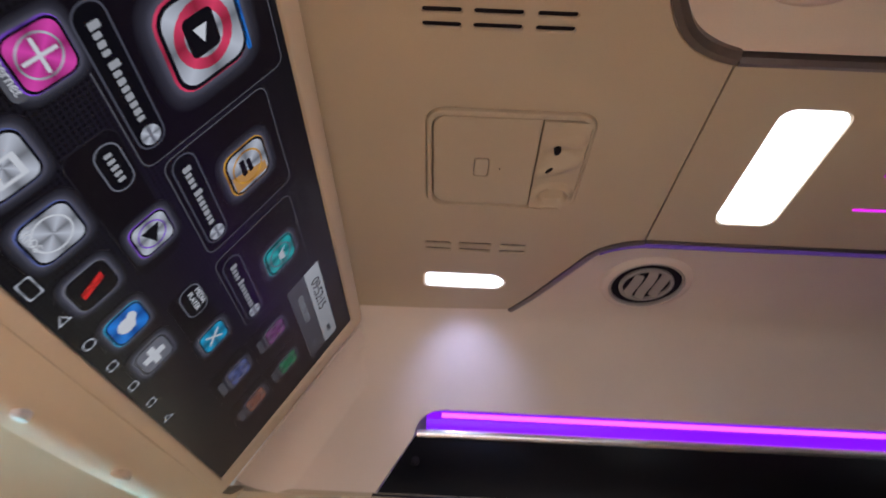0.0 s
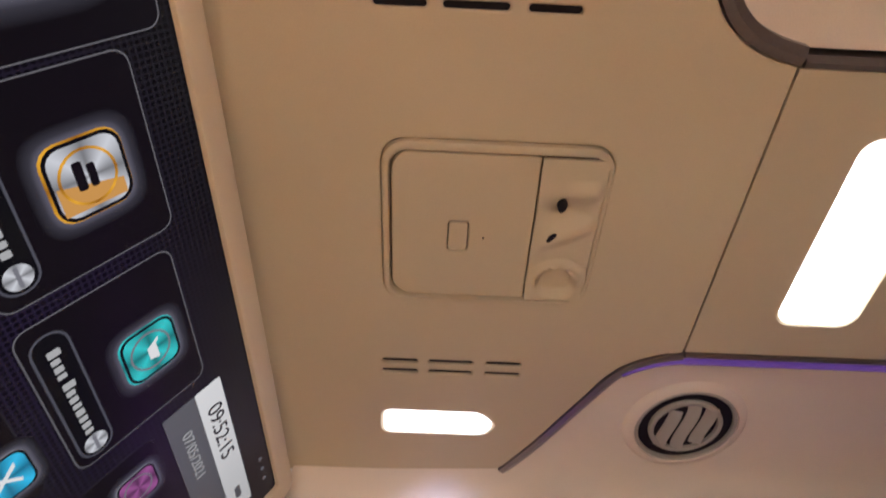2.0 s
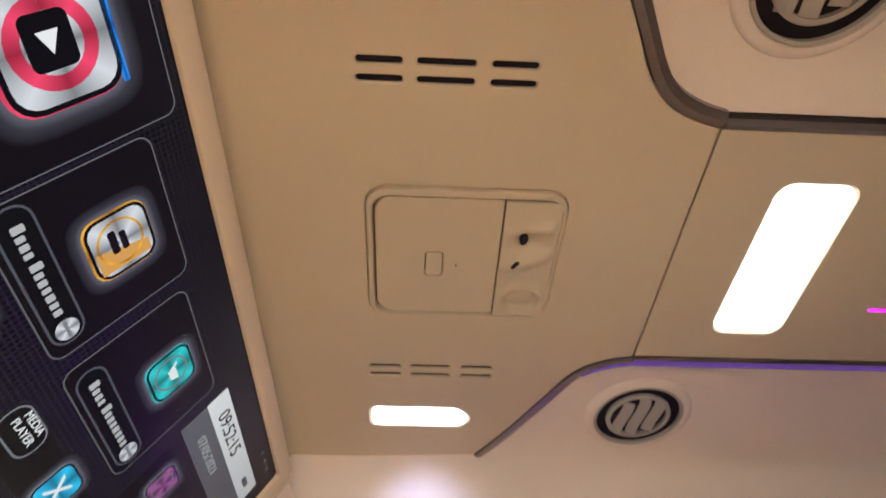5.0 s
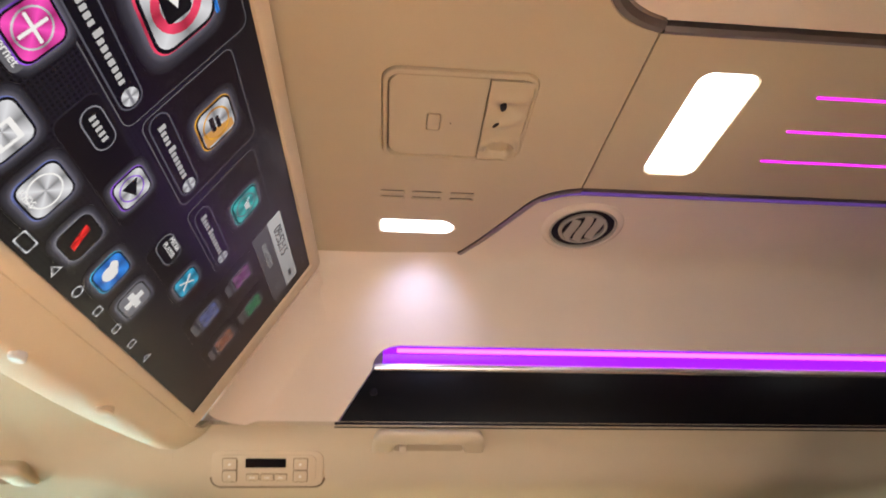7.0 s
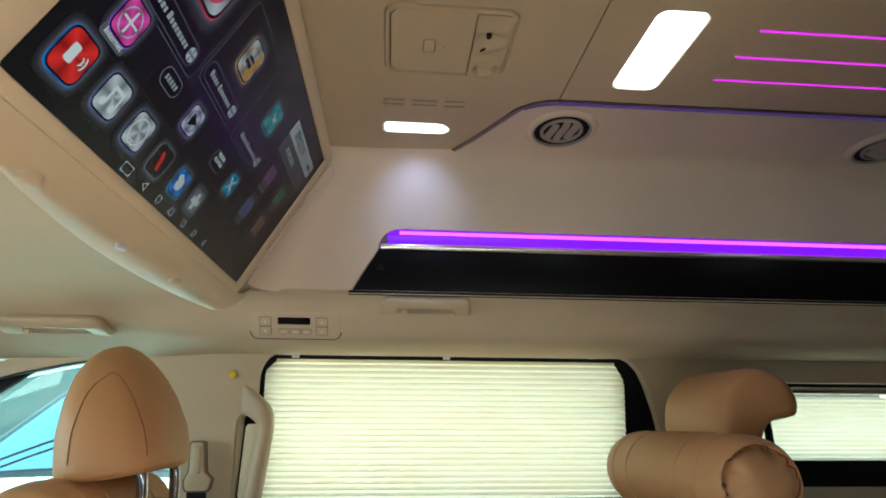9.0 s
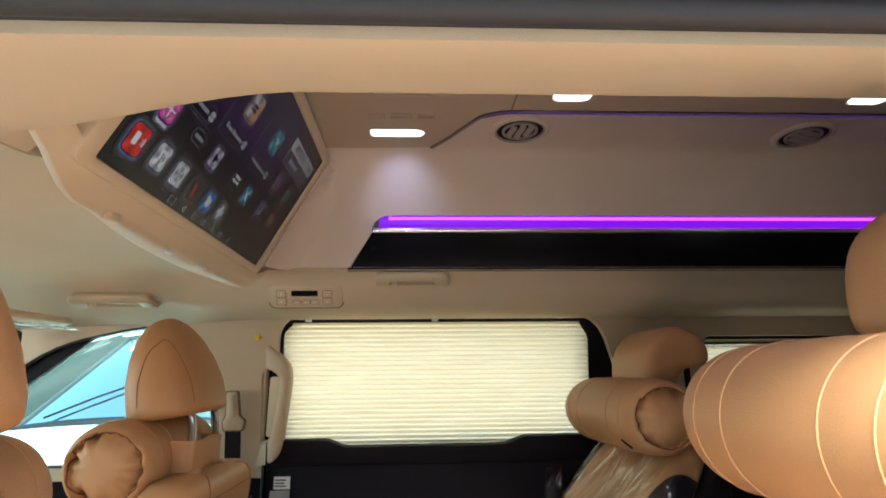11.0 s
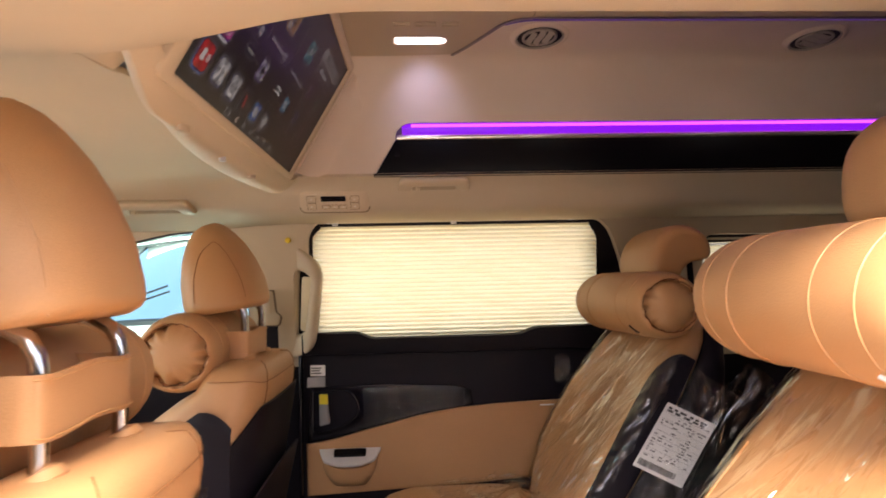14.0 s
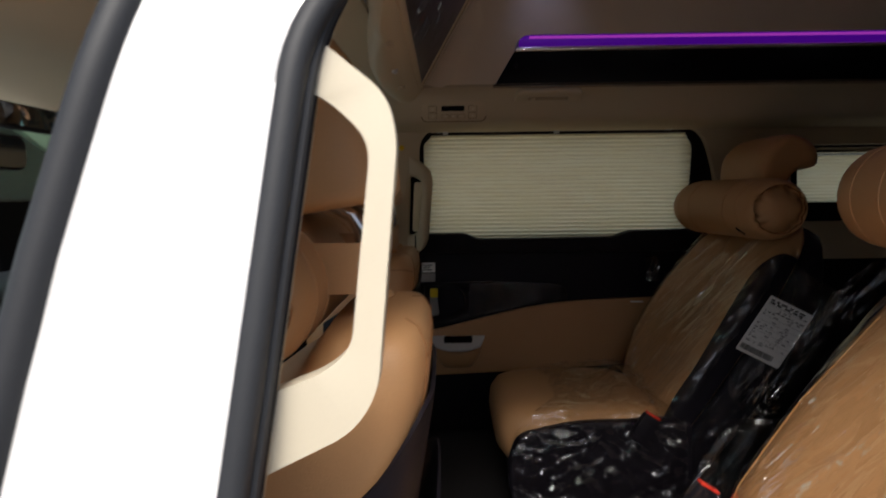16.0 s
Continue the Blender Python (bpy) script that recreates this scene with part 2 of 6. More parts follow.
def part(name, bm, material, parent, label="", angle=38):
    ob = link(name, bm, material, angle)
    ob.parent = parent
    ob.matrix_parent_inverse = PLACE.get(parent.name, Matrix()).inverted()
    if label:
        ob["label"] = label
    return ob


def solo(name, bm, material, label, category="", kind="", group="", angle=38):
    return tagged(link(name, bm, material, angle), label, category, group, kind)


def box(x0, x1, y0, y1, z0, z1, r=0.0, seg=2):
    bm = bmesh.new()
    bmesh.ops.create_cube(bm, size=1)
    bmesh.ops.scale(bm, vec=(x1 - x0, y1 - y0, z1 - z0), verts=bm.verts)
    bmesh.ops.translate(bm, vec=((x0 + x1) / 2, (y0 + y1) / 2, (z0 + z1) / 2), verts=bm.verts)
    if r:
        bmesh.ops.bevel(bm, geom=bm.edges, offset=r, segments=seg, profile=0.5, affect="EDGES")
    return bm


def loft(rings, closed=True, caps=True):
    """A skin over rings of equally many points."""
    bm = bmesh.new()
    vs = [[bm.verts.new(p) for p in ring] for ring in rings]
    n = len(vs[0])
    for a, b in zip(vs, vs[1:]):
        for i in range(n if closed else n - 1):
            j = (i + 1) % n
            bm.faces.new((a[i], a[j], b[j], b[i]))
    if caps and closed:
        bm.faces.new(vs[0])
        bm.faces.new(vs[-1])
    return bm


def sheet(fn, us, vs, thick=0.004):
    """A surface point by point, with thickness."""
    bm = bmesh.new()
    g = [[bm.verts.new(fn(u, v)) for v in vs] for u in us]
    for a, b in zip(g, g[1:]):
        for i in range(len(vs) - 1):
            bm.faces.new((a[i], a[i + 1], b[i + 1], b[i]))
    if thick:
        bmesh.ops.recalc_face_normals(bm, faces=bm.faces)
        bmesh.ops.solidify(bm, geom=bm.faces[:], thickness=thick)
    return bm


def tube(path, r, seg=8, closed=False):
    """A round bar along a path."""
    pts = [Vector(p) for p in path]
    n = len(pts)
    rings, up = [], None
    for i, p in enumerate(pts):
        a = pts[(i - 1) % n] if closed or i else p
        b = pts[(i + 1) % n] if closed or i < n - 1 else p
        d = (b - a).normalized()
        if up is None:
            up = d.orthogonal().normalized()
        up = (up - d * up.dot(d)).normalized()
        w = d.cross(up)
        rr = r[i] if isinstance(r, (list, tuple)) else r
        rings.append([p + (up * math.cos(q) + w * math.sin(q)) * rr for q in (2 * math.pi * k / seg for k in range(seg))])
    if closed:
        rings.append(rings[0])
        bm = loft(rings, True, False)
        bmesh.ops.remove_doubles(bm, verts=bm.verts, dist=1e-6)
        return bm
    return loft(rings)


def bar(path, a, b, side):
    """A flat bar along a path: a wide along side, b thick across it."""
    pts = [Vector(p) for p in path]
    s = Vector(side).normalized()
    rings = []
    for i, p in enumerate(pts):
        d = (pts[min(i + 1, len(pts) - 1)] - pts[max(i - 1, 0)]).normalized()
        w = d.cross(s).normalized()
        c = [(-1, -0.7), (-0.7, -1), (0.7, -1), (1, -0.7), (1, 0.7), (0.7, 1), (-0.7, 1), (-1, 0.7)]
        rings.append([p + s * (a / 2 * i1) + w * (b / 2 * j1) for i1, j1 in c])
    return loft(rings)


def rounded(x0, y0, x1, y1, r, n=5):
    """A round-cornered rectangle as a list of points."""
    out = []
    for cx, cy, q in ((x1 - r, y1 - r, 0), (x0 + r, y1 - r, 90), (x0 + r, y0 + r, 180), (x1 - r, y0 + r, 270)):
        out += [(cx + r * math.cos(radians(q + 90 * k / n)), cy + r * math.sin(radians(q + 90 * k / n))) for k in range(n + 1)]
    return out


def fillet(poly, r, n=4):
    """Rounds the corners of a polygon; r is one radius or one for each corner."""
    out = []
    k = len(poly)
    for i in range(k):
        a, b, c = Vector(poly[i - 1]), Vector(poly[i]), Vector(poly[(i + 1) % k])
        ri = r[i] if isinstance(r, (list, tuple)) else r
        u, v = (a - b), (c - b)
        d = min(ri, u.length * 0.48, v.length * 0.48)
        p, q = b + u.normalized() * d, b + v.normalized() * d
        if ri <= 0:
            out.append(tuple(b))
            continue
        for s in range(n + 1):
            t = s / n
            w = p * (1 - t) ** 2 + b * 2 * t * (1 - t) + q * t * t
            out.append(tuple(w))
    return out


def plate(outer, holes, put, thick, bevel=0.0):
    """A flat piece with holes through it; put(a, b, d) gives the place of the point a, b at depth d."""
    bm = bmesh.new()
    edges = []
    for loop in (outer, *holes):
        vs = [bm.verts.new((a, b, 0)) for a, b in loop]
        edges += [bm.edges.new((vs[i], vs[(i + 1) % len(vs)])) for i in range(len(vs))]
    bmesh.ops.triangle_fill(bm, use_beauty=True, use_dissolve=False, edges=edges)
    ext = bmesh.ops.extrude_face_region(bm, geom=bm.faces[:])
    top = [e for e in ext["geom"] if isinstance(e, bmesh.types.BMVert)]
    for v in top:
        v.co.z = 1
    if bevel:
        rim = [e for e in bm.edges if len(e.link_faces) == 2 and abs(e.verts[0].co.z) < 1e-6 and abs(e.verts[1].co.z) < 1e-6 and any(len({round(v.co.z) for v in f.verts}) == 2 for f in e.link_faces)]
        for v in bm.verts:
            v.co.z *= thick
        bmesh.ops.bevel(bm, geom=rim, offset=bevel, segments=2, profile=0.5, affect="EDGES")
        for v in bm.verts:
            v.co.z /= thick
    for v in bm.verts:
        v.co = put(v.co.x, v.co.y, v.co.z * thick)
    return bm


def blob(levels, n=28, power=3.0):
    """Stacked rounded cross-sections: (centre, half axis a, half axis b) for each level."""
    rings = []
    for c, a, b in levels:
        ring = []
        for k in range(n):
            q = 2 * math.pi * k / n
            cs, sn = math.cos(q), math.sin(q)
            ring.append(Vector(c) + Vector(a) * (math.copysign(abs(cs) ** (2 / power), cs)) + Vector(b) * (math.copysign(abs(sn) ** (2 / power), sn)))
        rings.append(ring)
    return loft(rings)


def letters(name, text, size, m, material, parent, label=""):
    """Writing as a flat mesh, at the pose m."""
    cu = bpy.data.curves.new(name, "FONT")
    cu.body, cu.size, cu.align_x, cu.align_y, cu.extrude = text, size, "CENTER", "CENTER", 0.0002
    tmp = new(name, cu)
    me = bpy.data.meshes.new_from_object(tmp.evaluated_get(bpy.context.evaluated_depsgraph_get()))
    bpy.data.objects.remove(tmp)
    me.transform(m)
    me.materials.append(material)
    ob = new(name, me)
    ob.parent = parent
    ob.matrix_parent_inverse = PLACE.get(parent.name, Matrix()).inverted()
    if label:
        ob["label"] = label
    return ob


def steps(a, b, n):
    return [a + (b - a) * i / n for i in range(n + 1)]


def smooth(e0, e1, x):
    t = min(1, max(0, (x - e0) / (e1 - e0)))
    return t * t * (3 - 2 * t)


def along(points, n=4):
    """A smooth curve through points of a profile."""
    p = [Vector(q) for q in points]
    out = []
    for i in range(len(p) - 1):
        a, b, c, d = p[max(i - 1, 0)], p[i], p[i + 1], p[min(i + 2, len(p) - 1)]
        for k in range(n):
            t = k / n
            out.append(0.5 * ((2 * b) + (c - a) * t + (2 * a - 5 * b + 4 * c - d) * t * t + (3 * b - a - 3 * c + d) * t ** 3))
    return out + [p[-1]]


YC = 0.605  # the van's middle line; +y is its closed side, -y the open door, -x the front


def mir(y):
    return 2 * YC - y


# ---- large structure ----
solo("ground", box(-60, 60, -60, 60, -0.3, 0.0), ASPHALT, "worn grey concrete yard under the van", kind="structure")
solo("floor", box(-1.7, 2.5, -0.36, 1.64, 0.27, 0.33, 0.01), CARPET, "dark carpeted floor of the van", kind="structure")

# roof shell
ROOF = [(-0.33, 1.62), (-0.24, 1.80), (-0.12, 2.0), (0.05, 2.09), (0.605, 2.13), (1.16, 2.09), (1.33, 2.0), (1.45, 1.80), (1.54, 1.62)]
pro = along(ROOF, 3)
solo("roof", sheet(lambda u, v: (u, pro[v][0], pro[v][1]), [-0.62, 0.4, 1.4, 2.55], range(len(pro)), 0.02), WHITE_PAINT, "white painted raised van roof", kind="structure")
solo("roof_front", plate([(-0.30, 1.69)] + ROOF[1:-1] + [(1.51, 1.69)], [], lambda a, b, d: Vector((-0.62 - d, a, b)), 0.02), WHITE_PAINT, "white front face of the raised roof", kind="structure")
solo("wall_rear", box(2.5, 2.54, -0.35, 1.56, 0.3, 2.1), CREAM, "plain cream rear wall of the van", kind="structure")


def ceiling_put(a, b, d):
    return Vector((a, b, 2.0 + d))


def slot_rows(y0):
    return [rounded(x0, y0 + dy, x1, y0 + dy + 0.0068, 0.0032, 3) for x0, x1 in ((-0.042, 0.002), (0.015, 0.070), (0.085, 0.129)) for dy in (0.0, 0.018)]


EDGE = [(p[0], p[1]) for p in along([(0.121, 1.030), (0.160, 0.968), (0.205, 0.884), (0.237, 0.826), (0.262, 0.800), (0.292, 0.785), (0.320, 0.778)], 4)]
front_outline = [(-0.215, 0.16), (-0.215, 1.05)] + EDGE + [(x, mir(y)) for x, y in reversed(EDGE)]
CONSOLE = rounded(-0.0385, 0.5135, 0.1855, 0.7080, 0.024)
DOME = fillet([(-0.044, 0.906), (0.088, 0.906), (0.110, 0.930), (0.096, 0.952), (-0.044, 0.952)], 0.012)
DOME_NEAR = [(x, mir(y)) for x, y in reversed(DOME)]
BIG_LAMPS = [rounded(x0, 0.492, x0 + 0.094, 0.728, 0.020) for x0 in (0.408, 1.140)]
solo("ceiling_front", plate(front_outline, [CONSOLE, DOME, DOME_NEAR] + slot_rows(0.373) + slot_rows(0.808), ceiling_put, 0.03, 0.002), CEILING, "cream moulded ceiling panel with louvre slots", kind="structure", angle=8)
LED_ROWS = [rounded(0.600, y - 0.0028, 1.055, y + 0.0028, 0.0026, 3) for y in (0.528, 0.603, 0.678)]
solo("ceiling_middle", plate([(0.3218, 0.433), (2.5, 0.433), (2.5, 0.777), (0.3218, 0.777)], BIG_LAMPS + LED_ROWS, ceiling_put, 0.03), CEILING, "cream flat ceiling panel along the van's middle", kind="structure")
for y0 in (0.373, 0.808):
    solo("slot_grille", box(-0.046, 0.133, y0 - 0.004, y0 + 0.028, 2.004, 2.0055), BLACK, "black grille behind the louvre slots", "grille", kind="structure")
solo("ceiling_backing", box(-0.21, 2.5, 0.2, 1.01, 2.032, 2.05), BLACK, "black backing above the ceiling panels", kind="structure")


def edge_trim(pts, name, label, wide=1.0):
    rings = []
    for i, (x, y) in enumerate(pts):
        a, b = Vector(pts[max(i - 1, 0)]), Vector(pts[min(i + 1, len(pts) - 1)])
        d = (b - a).normalized()
        out = Vector((-d.y, d.x)) * (1 if pts[0][1] > YC else -1)
        p = Vector((x, y)) + out * 0.0015
        c = [(0.0, -0.002), (0.005, -0.003), (0.010, 0.002), (0.011, 0.024), (0.008, 0.030), (0.0, 0.030)]
        rings.append([(p.x + out.x * o * wide, p.y + out.y * o * wide, 2.0 + h) for o, h in c])
    return solo(name, loft(rings), TRIM, label, kind="structure")


edge_trim([(x, y) for x, y in EDGE], "trim_far_front", "dark satin trim round the ceiling panel's corner", 1.6)
edge_trim([(0.3235, 0.777), (1.0, 0.777), (2.5, 0.777)], "trim_far", "dark satin trim along the ceiling panel")
edge_trim([(x, mir(y)) for x, y in EDGE], "trim_near_front", "dark satin trim round the ceiling panel's corner", 1.6)
edge_trim([(0.3235, 0.433), (1.0, 0.433), (2.5, 0.433)], "trim_near", "dark satin trim along the ceiling panel")
# added glowing tube in place of the violet light that the trim reflects
solo("trim_glow_line", tube([(x, y + 0.0150, 2.000) for x, y in EDGE if x > 0.25] + [(0.7, 0.7925, 2.000), (2.5, 0.7925, 2.000)], 0.0042, 8), TRIM_GLOW, "added glowing line for violet light reflected on the trim", "light strip")

# coving between ceiling and side, both sides
COVE = along([(0.7912, 2.013), (0.815, 2.020), (0.87, 2.0215), (0.94, 2.018), (1.00, 2.014), (1.045, 2.004), (1.075, 1.975), (1.093, 1.92), (1.103, 1.86), (1.106, 1.815)], 3)
COVE_LOW = [(1.106, 1.815), (1.109, 1.79), (1.112, 1.765), (1.118, 1.71), (1.126, 1.655)]


def tv_x(z):
    return -0.350 + (z - 1.645) * 0.496 / 0.868


def led_end(z):
    return -0.118 + (z - 1.655) * 0.62 if z < 1.765 else -0.050 + 0.056 * (1 - math.sqrt(max(0.0, 1 - ((min(z, 1.815) - 1.765) / 0.05) ** 2)))


for far in (True, False):
    side = (lambda y: y) if far else mir
    tag = "far" if far else "near"
    x0s = lambda z: tv_x(z) - 0.03
    start = (lambda z: 0.006) if far else x0s
    solo("coving_" + tag, sheet(lambda u, v: (start(COVE[v][1]) + (2.5 - start(COVE[v][1])) * u, side(COVE[v][0]), COVE[v][1]), [0, 0.05, 0.1, 0.2, 0.4, 0.7, 1], range(len(COVE)), 0.006), COVING, "cream suede coving between ceiling and side wall", kind="structure")
    if far:
        full = list(COVE) + [Vector(q) for q in along(COVE_LOW, 8)][1:]
        end = lambda z: led_end(z) if z < 1.815 else 0.006
        solo("coving_corner", sheet(lambda u, v: (x0s(v[1]) + (end(v[1]) - x0s(v[1])) * u, v[0], v[1]), steps(0, 1, 8), full, 0.006), COVING, "cream suede corner panel beside the monitor", kind="structure")

# lit recess and black panel of the closed side
recess = thing("cove_light", (1.2, 1.13, 1.765), "violet light recess with chrome rail on black panel", "light strip")
part("recess_back", sheet(lambda u, v: (u, v[0], v[1]), [-0.03, 0.5, 1.2, 2.5], [(1.108, 1.8165), (1.150, 1.816), (1.158, 1.80), (1.155, 1.776), (1.12, 1.772)], 0.004), LED, recess, "glowing violet recess")
part("light_tube", tube([(0.0, 1.1165, 1.8095), (0.6, 1.1165, 1.8095), (2.5, 1.1165, 1.8095)], 0.0048, 8), LED_LINE, recess, "bright violet tube")
part("rail", tube([(-0.045, 1.114, 1.771), (0.0, 1.113, 1.772), (1.0, 1.113, 1.772), (2.5, 1.113, 1.772)], 0.0085, 12), RAIL, recess, "chrome rail")
blackp = thing("side_panel", (1.2, 1.12, 1.655), "gloss black side panel under the light recess", "panel", kind="structure")
part("panel_face", plate([(-0.114, 1.657), (2.5, 1.657), (2.5, 1.767), (-0.048, 1.767)], [], lambda a, b, d: Vector((a, 1.112 + (1.767 - b) * 0.10 + d - 0.004 * math.sin((b - 1.657) / 0.11 * math.pi), b)), 0.02, 0.003), SATIN_BLACK, blackp)
part("screw_cap", loft([[(-0.045 + r * math.cos(q), 1.115 - h, 1.72 + r * math.sin(q)) for q in [2 * math.pi * k / 12 for k in range(12)]] for r, h in ((0.008, 0.0), (0.008, 0.003), (0.006, 0.004))]), BLACK, blackp)
part("lower_edge", tube([(-0.118, 1.120, 1.656), (0.5, 1.120, 1.656), (2.5, 1.120, 1.656)], 0.006, 8), BLACK, blackp)

# side lining over the windows
LINER = along([(1.118, 1.662), (1.150, 1.645), (1.178, 1.617), (1.197, 1.587), (1.222, 1.562), (1.28, 1.551), (1.35, 1.548), (1.425, 1.549)], 3)
solo("lining_far", sheet(lambda u, v: (u, LINER[v][0], LINER[v][1]), [-0.43, -0.3, 0, 0.5, 1, 1.6, 2.5], range(len(LINER)), 0.01), CREAM_SOFT, "cream headlining over the side windows", kind="structure")
HEAD = along([(0.16, 1.80), (0.10, 1.73), (0.070, 1.697), (0.045, 1.686), (0.0, 1.672), (-0.08, 1.645), (-0.15, 1.618), (-0.195, 1.604)], 3)


def drop(x):
    return -0.055 * smooth(-0.05, -0.42, x)


def near_lining(u, v):
    y, z = HEAD[v]
    z = z + drop(u) * smooth(-0.2, 0.05, y)
    f = smooth(-0.33, -0.43, u)
    return (u, y, z * (1 - f) + min(z, 1.640 + 0.06 * max(0, y)) * f)


solo("lining_near", sheet(near_lining, steps(-0.43, 0.0, 12) + [0.2, 0.6, 1.2, 2.5], range(len(HEAD)), 0.01), CREAM_SOFT, "cream headlining over the open door", kind="structure")
solo("cant_rail_near", sheet(lambda u, v: (u, v[0], v[1]), [-1.5, 0.5, 2.5], [(-0.205, 1.606), (-0.25, 1.612), (-0.31, 1.635), (-0.335, 1.66)], 0.01), RUBBER, "dark roof rail over the door opening", kind="structure")

# front roof lining, running on from the side linings
FRONT = [(YC, 1.672), (0.85, 1.668), (1.05, 1.652), (1.17, 1.618), (1.26, 1.580), (1.33, 1.552), (1.40, 1.532), (1.43, 1.530)]
REAR_END = [(YC, 1.672), (1.0, 1.672), (1.10, 1.667)] + [(p[0], p[1]) for p in LINER]
NEAR_END = sorted([(near_lining(-0.43, v)[1], near_lining(-0.43, v)[2]) for v in range(len(HEAD))]) + [(0.25, 1.672), (YC, 1.672)]


def height_at(profile, y):
    return float(np.interp(y, [p[0] for p in profile], [p[1] for p in profile]))


def cabin(u, v):
    far = v > YC
    z_front = height_at(FRONT, v if far else mir(v))
    z_back = height_at(REAR_END if far else NEAR_END, v)
    f = smooth(-0.43, -0.80, u)
    return (u, v, z_back * (1 - f) + z_front * f - 0.10 * max(0, (-1.0 - u)) ** 1.5)


solo("ceiling_cabin", sheet(cabin, [-1.75, -1.5, -1.3, -1.1, -0.95, -0.85, -0.78, -0.7, -0.63, -0.56, -0.50, -0.46, -0.43], steps(-0.195, 0.20, 14) + steps(0.3, 1.0, 5) + steps(1.04, 1.43, 26), 0.01), CREAM_SOFT, "cream headlining over the front seats", kind="structure", angle=70)


def wall_put(a, b, d):
    return Vector((a, 1.410 + (1.549 - b) * 0.12 + d, b))


SLIDE_WIN = fillet([(-0.430, 1.10), (0.79, 1.10), (0.765, 1.36), (0.70, 1.553), (-0.345, 1.545), (-0.376, 1.50), (-0.378, 1.40), (-0.428, 1.37)], [0.02, 0.02, 0.05, 0.09, 0.05, 0.05, 0.01, 0.02])
REAR_WIN = fillet([(1.05, 1.18), (1.95, 1.18), (1.95, 1.475), (1.07, 1.475)], 0.03)
CABIN_WIN = fillet([(-0.585, 1.07), (-0.592, 1.43), (-0.66, 1.515), (-0.82, 1.522), (-1.10, 1.462), (-1.34, 1.30), (-1.36, 1.07)], [0.02, 0.05, 0.04, 0.1, 0.1, 0.05, 0.02])
solo("wall_far", plate([(-1.75, 1.03), (2.5, 1.03), (2.5, 1.60), (-1.75, 1.60)], [SLIDE_WIN, REAR_WIN, CABIN_WIN], wall_put, 0.03), CREAM, "cream pillar trim round the side windows", kind="structure")
solo("wall_far_lower", plate([(-1.75, 0.3), (2.5, 0.3), (2.5, 1.03), (-1.75, 1.03)], [], lambda a, b, d: wall_put(a, b, d + 0.03), 0.03), BLACK, "black lower side trim", kind="structure")
solo("body_far", plate([(-1.9, 0.25), (2.55, 0.25), (2.55, 1.66), (-1.9, 1.66)], [SLIDE_WIN, REAR_WIN, CABIN_WIN], lambda a, b, d: wall_put(a, b, d + 0.075), 0.02), WHITE_PAINT, "white outer body side", kind="structure")
near_put = lambda a, b, d: Vector((a, -0.20 - (1.549 - b) * 0.12 - d, b))
solo("wall_near_rear", plate([(0.68, 0.3), (2.5, 0.3), (2.5, 1.60), (0.68, 1.60)], [], near_put, 0.06), CREAM, "plain cream side wall behind the open door", kind="structure")

# far sliding-door window
win = thing("window_1", (0.2, 1.44, 1.12), "side window with black surround", "window", kind="structure")
inner = fillet([(-0.352, 1.135), (0.65, 1.150), (0.662, 1.36), (0.645, 1.53), (-0.33, 1.53), (-0.354, 1.49)], [0.02, 0.02, 0.02, 0.03, 0.04, 0.04])
part("window_frame", plate(fillet([(-0.46, 1.07), (0.82, 1.07), (0.80, 1.36), (0.72, 1.58), (-0.46, 1.58)], 0.01), [inner], lambda a, b, d: wall_put(a, b, d + 0.032), 0.02, 0.004), BLACK, win, "black surround")
pane = part("pane", plate(inner, [], lambda a, b, d: wall_put(a, b, d + 0.042), 0.004), CLEAR, win)
pane.visible_shadow = False

blind = thing("window_blind", (0.15, 1.425, 1.13), "drawn cream pleated blind over the side window", "blind")


def blind_x(z, right):
    return (0.668 - 0.03 * smooth(1.45, 1.535, z) ** 2) if right else (-0.360 + 0.03 * smooth(1.48, 1.53, z) ** 2)


def blind_low(x):
    return 1.118


pleats = 52


def blind_at(u, v):
    x = blind_x(1.13 + 0.4 * v / pleats, False) * (1 - u) + blind_x(1.13 + 0.4 * v / pleats, True) * u
    z0 = blind_low(x)
    z = z0 + (1.527 - z0) * v / pleats
    return wall_put(x, z, (0.0065 if v % 2 else -0.002) + 0.008 + 0.0006 * noise.noise((x * 5, v * 0.9, 0)))


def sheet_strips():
    """Fine darker strips, one to a pleat: fold shade put in as colour."""
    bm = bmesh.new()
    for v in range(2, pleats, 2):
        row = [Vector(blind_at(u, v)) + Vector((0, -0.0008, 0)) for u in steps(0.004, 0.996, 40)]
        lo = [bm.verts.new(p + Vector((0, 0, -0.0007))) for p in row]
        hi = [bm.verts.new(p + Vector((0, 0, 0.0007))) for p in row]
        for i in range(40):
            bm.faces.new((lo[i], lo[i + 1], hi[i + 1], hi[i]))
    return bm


part("pleats", sheet(blind_at, steps(0, 1, 44), range(pleats + 1), 0.0), BLIND, blind, angle=10)
part("creases", sheet_strips(), BLIND_SHADE, blind, "thin darker strips for the shade in the folds")
part("top_rail", bar([wall_put(-0.33, 1.541, 0.004), wall_put(0.1, 1.543, 0.004), wall_put(0.63, 1.546, 0.004)], 0.006, 0.012, (0, 0, 1)), CREAM, blind)
for cx in (-0.300, 0.147, 0.570):
    part("clip", box(cx - 0.011, cx + 0.011, 1.402, 1.414, 1.537, 1.553, 0.002), SATIN if cx < 0 or cx > 0.5 else CREAM, blind)

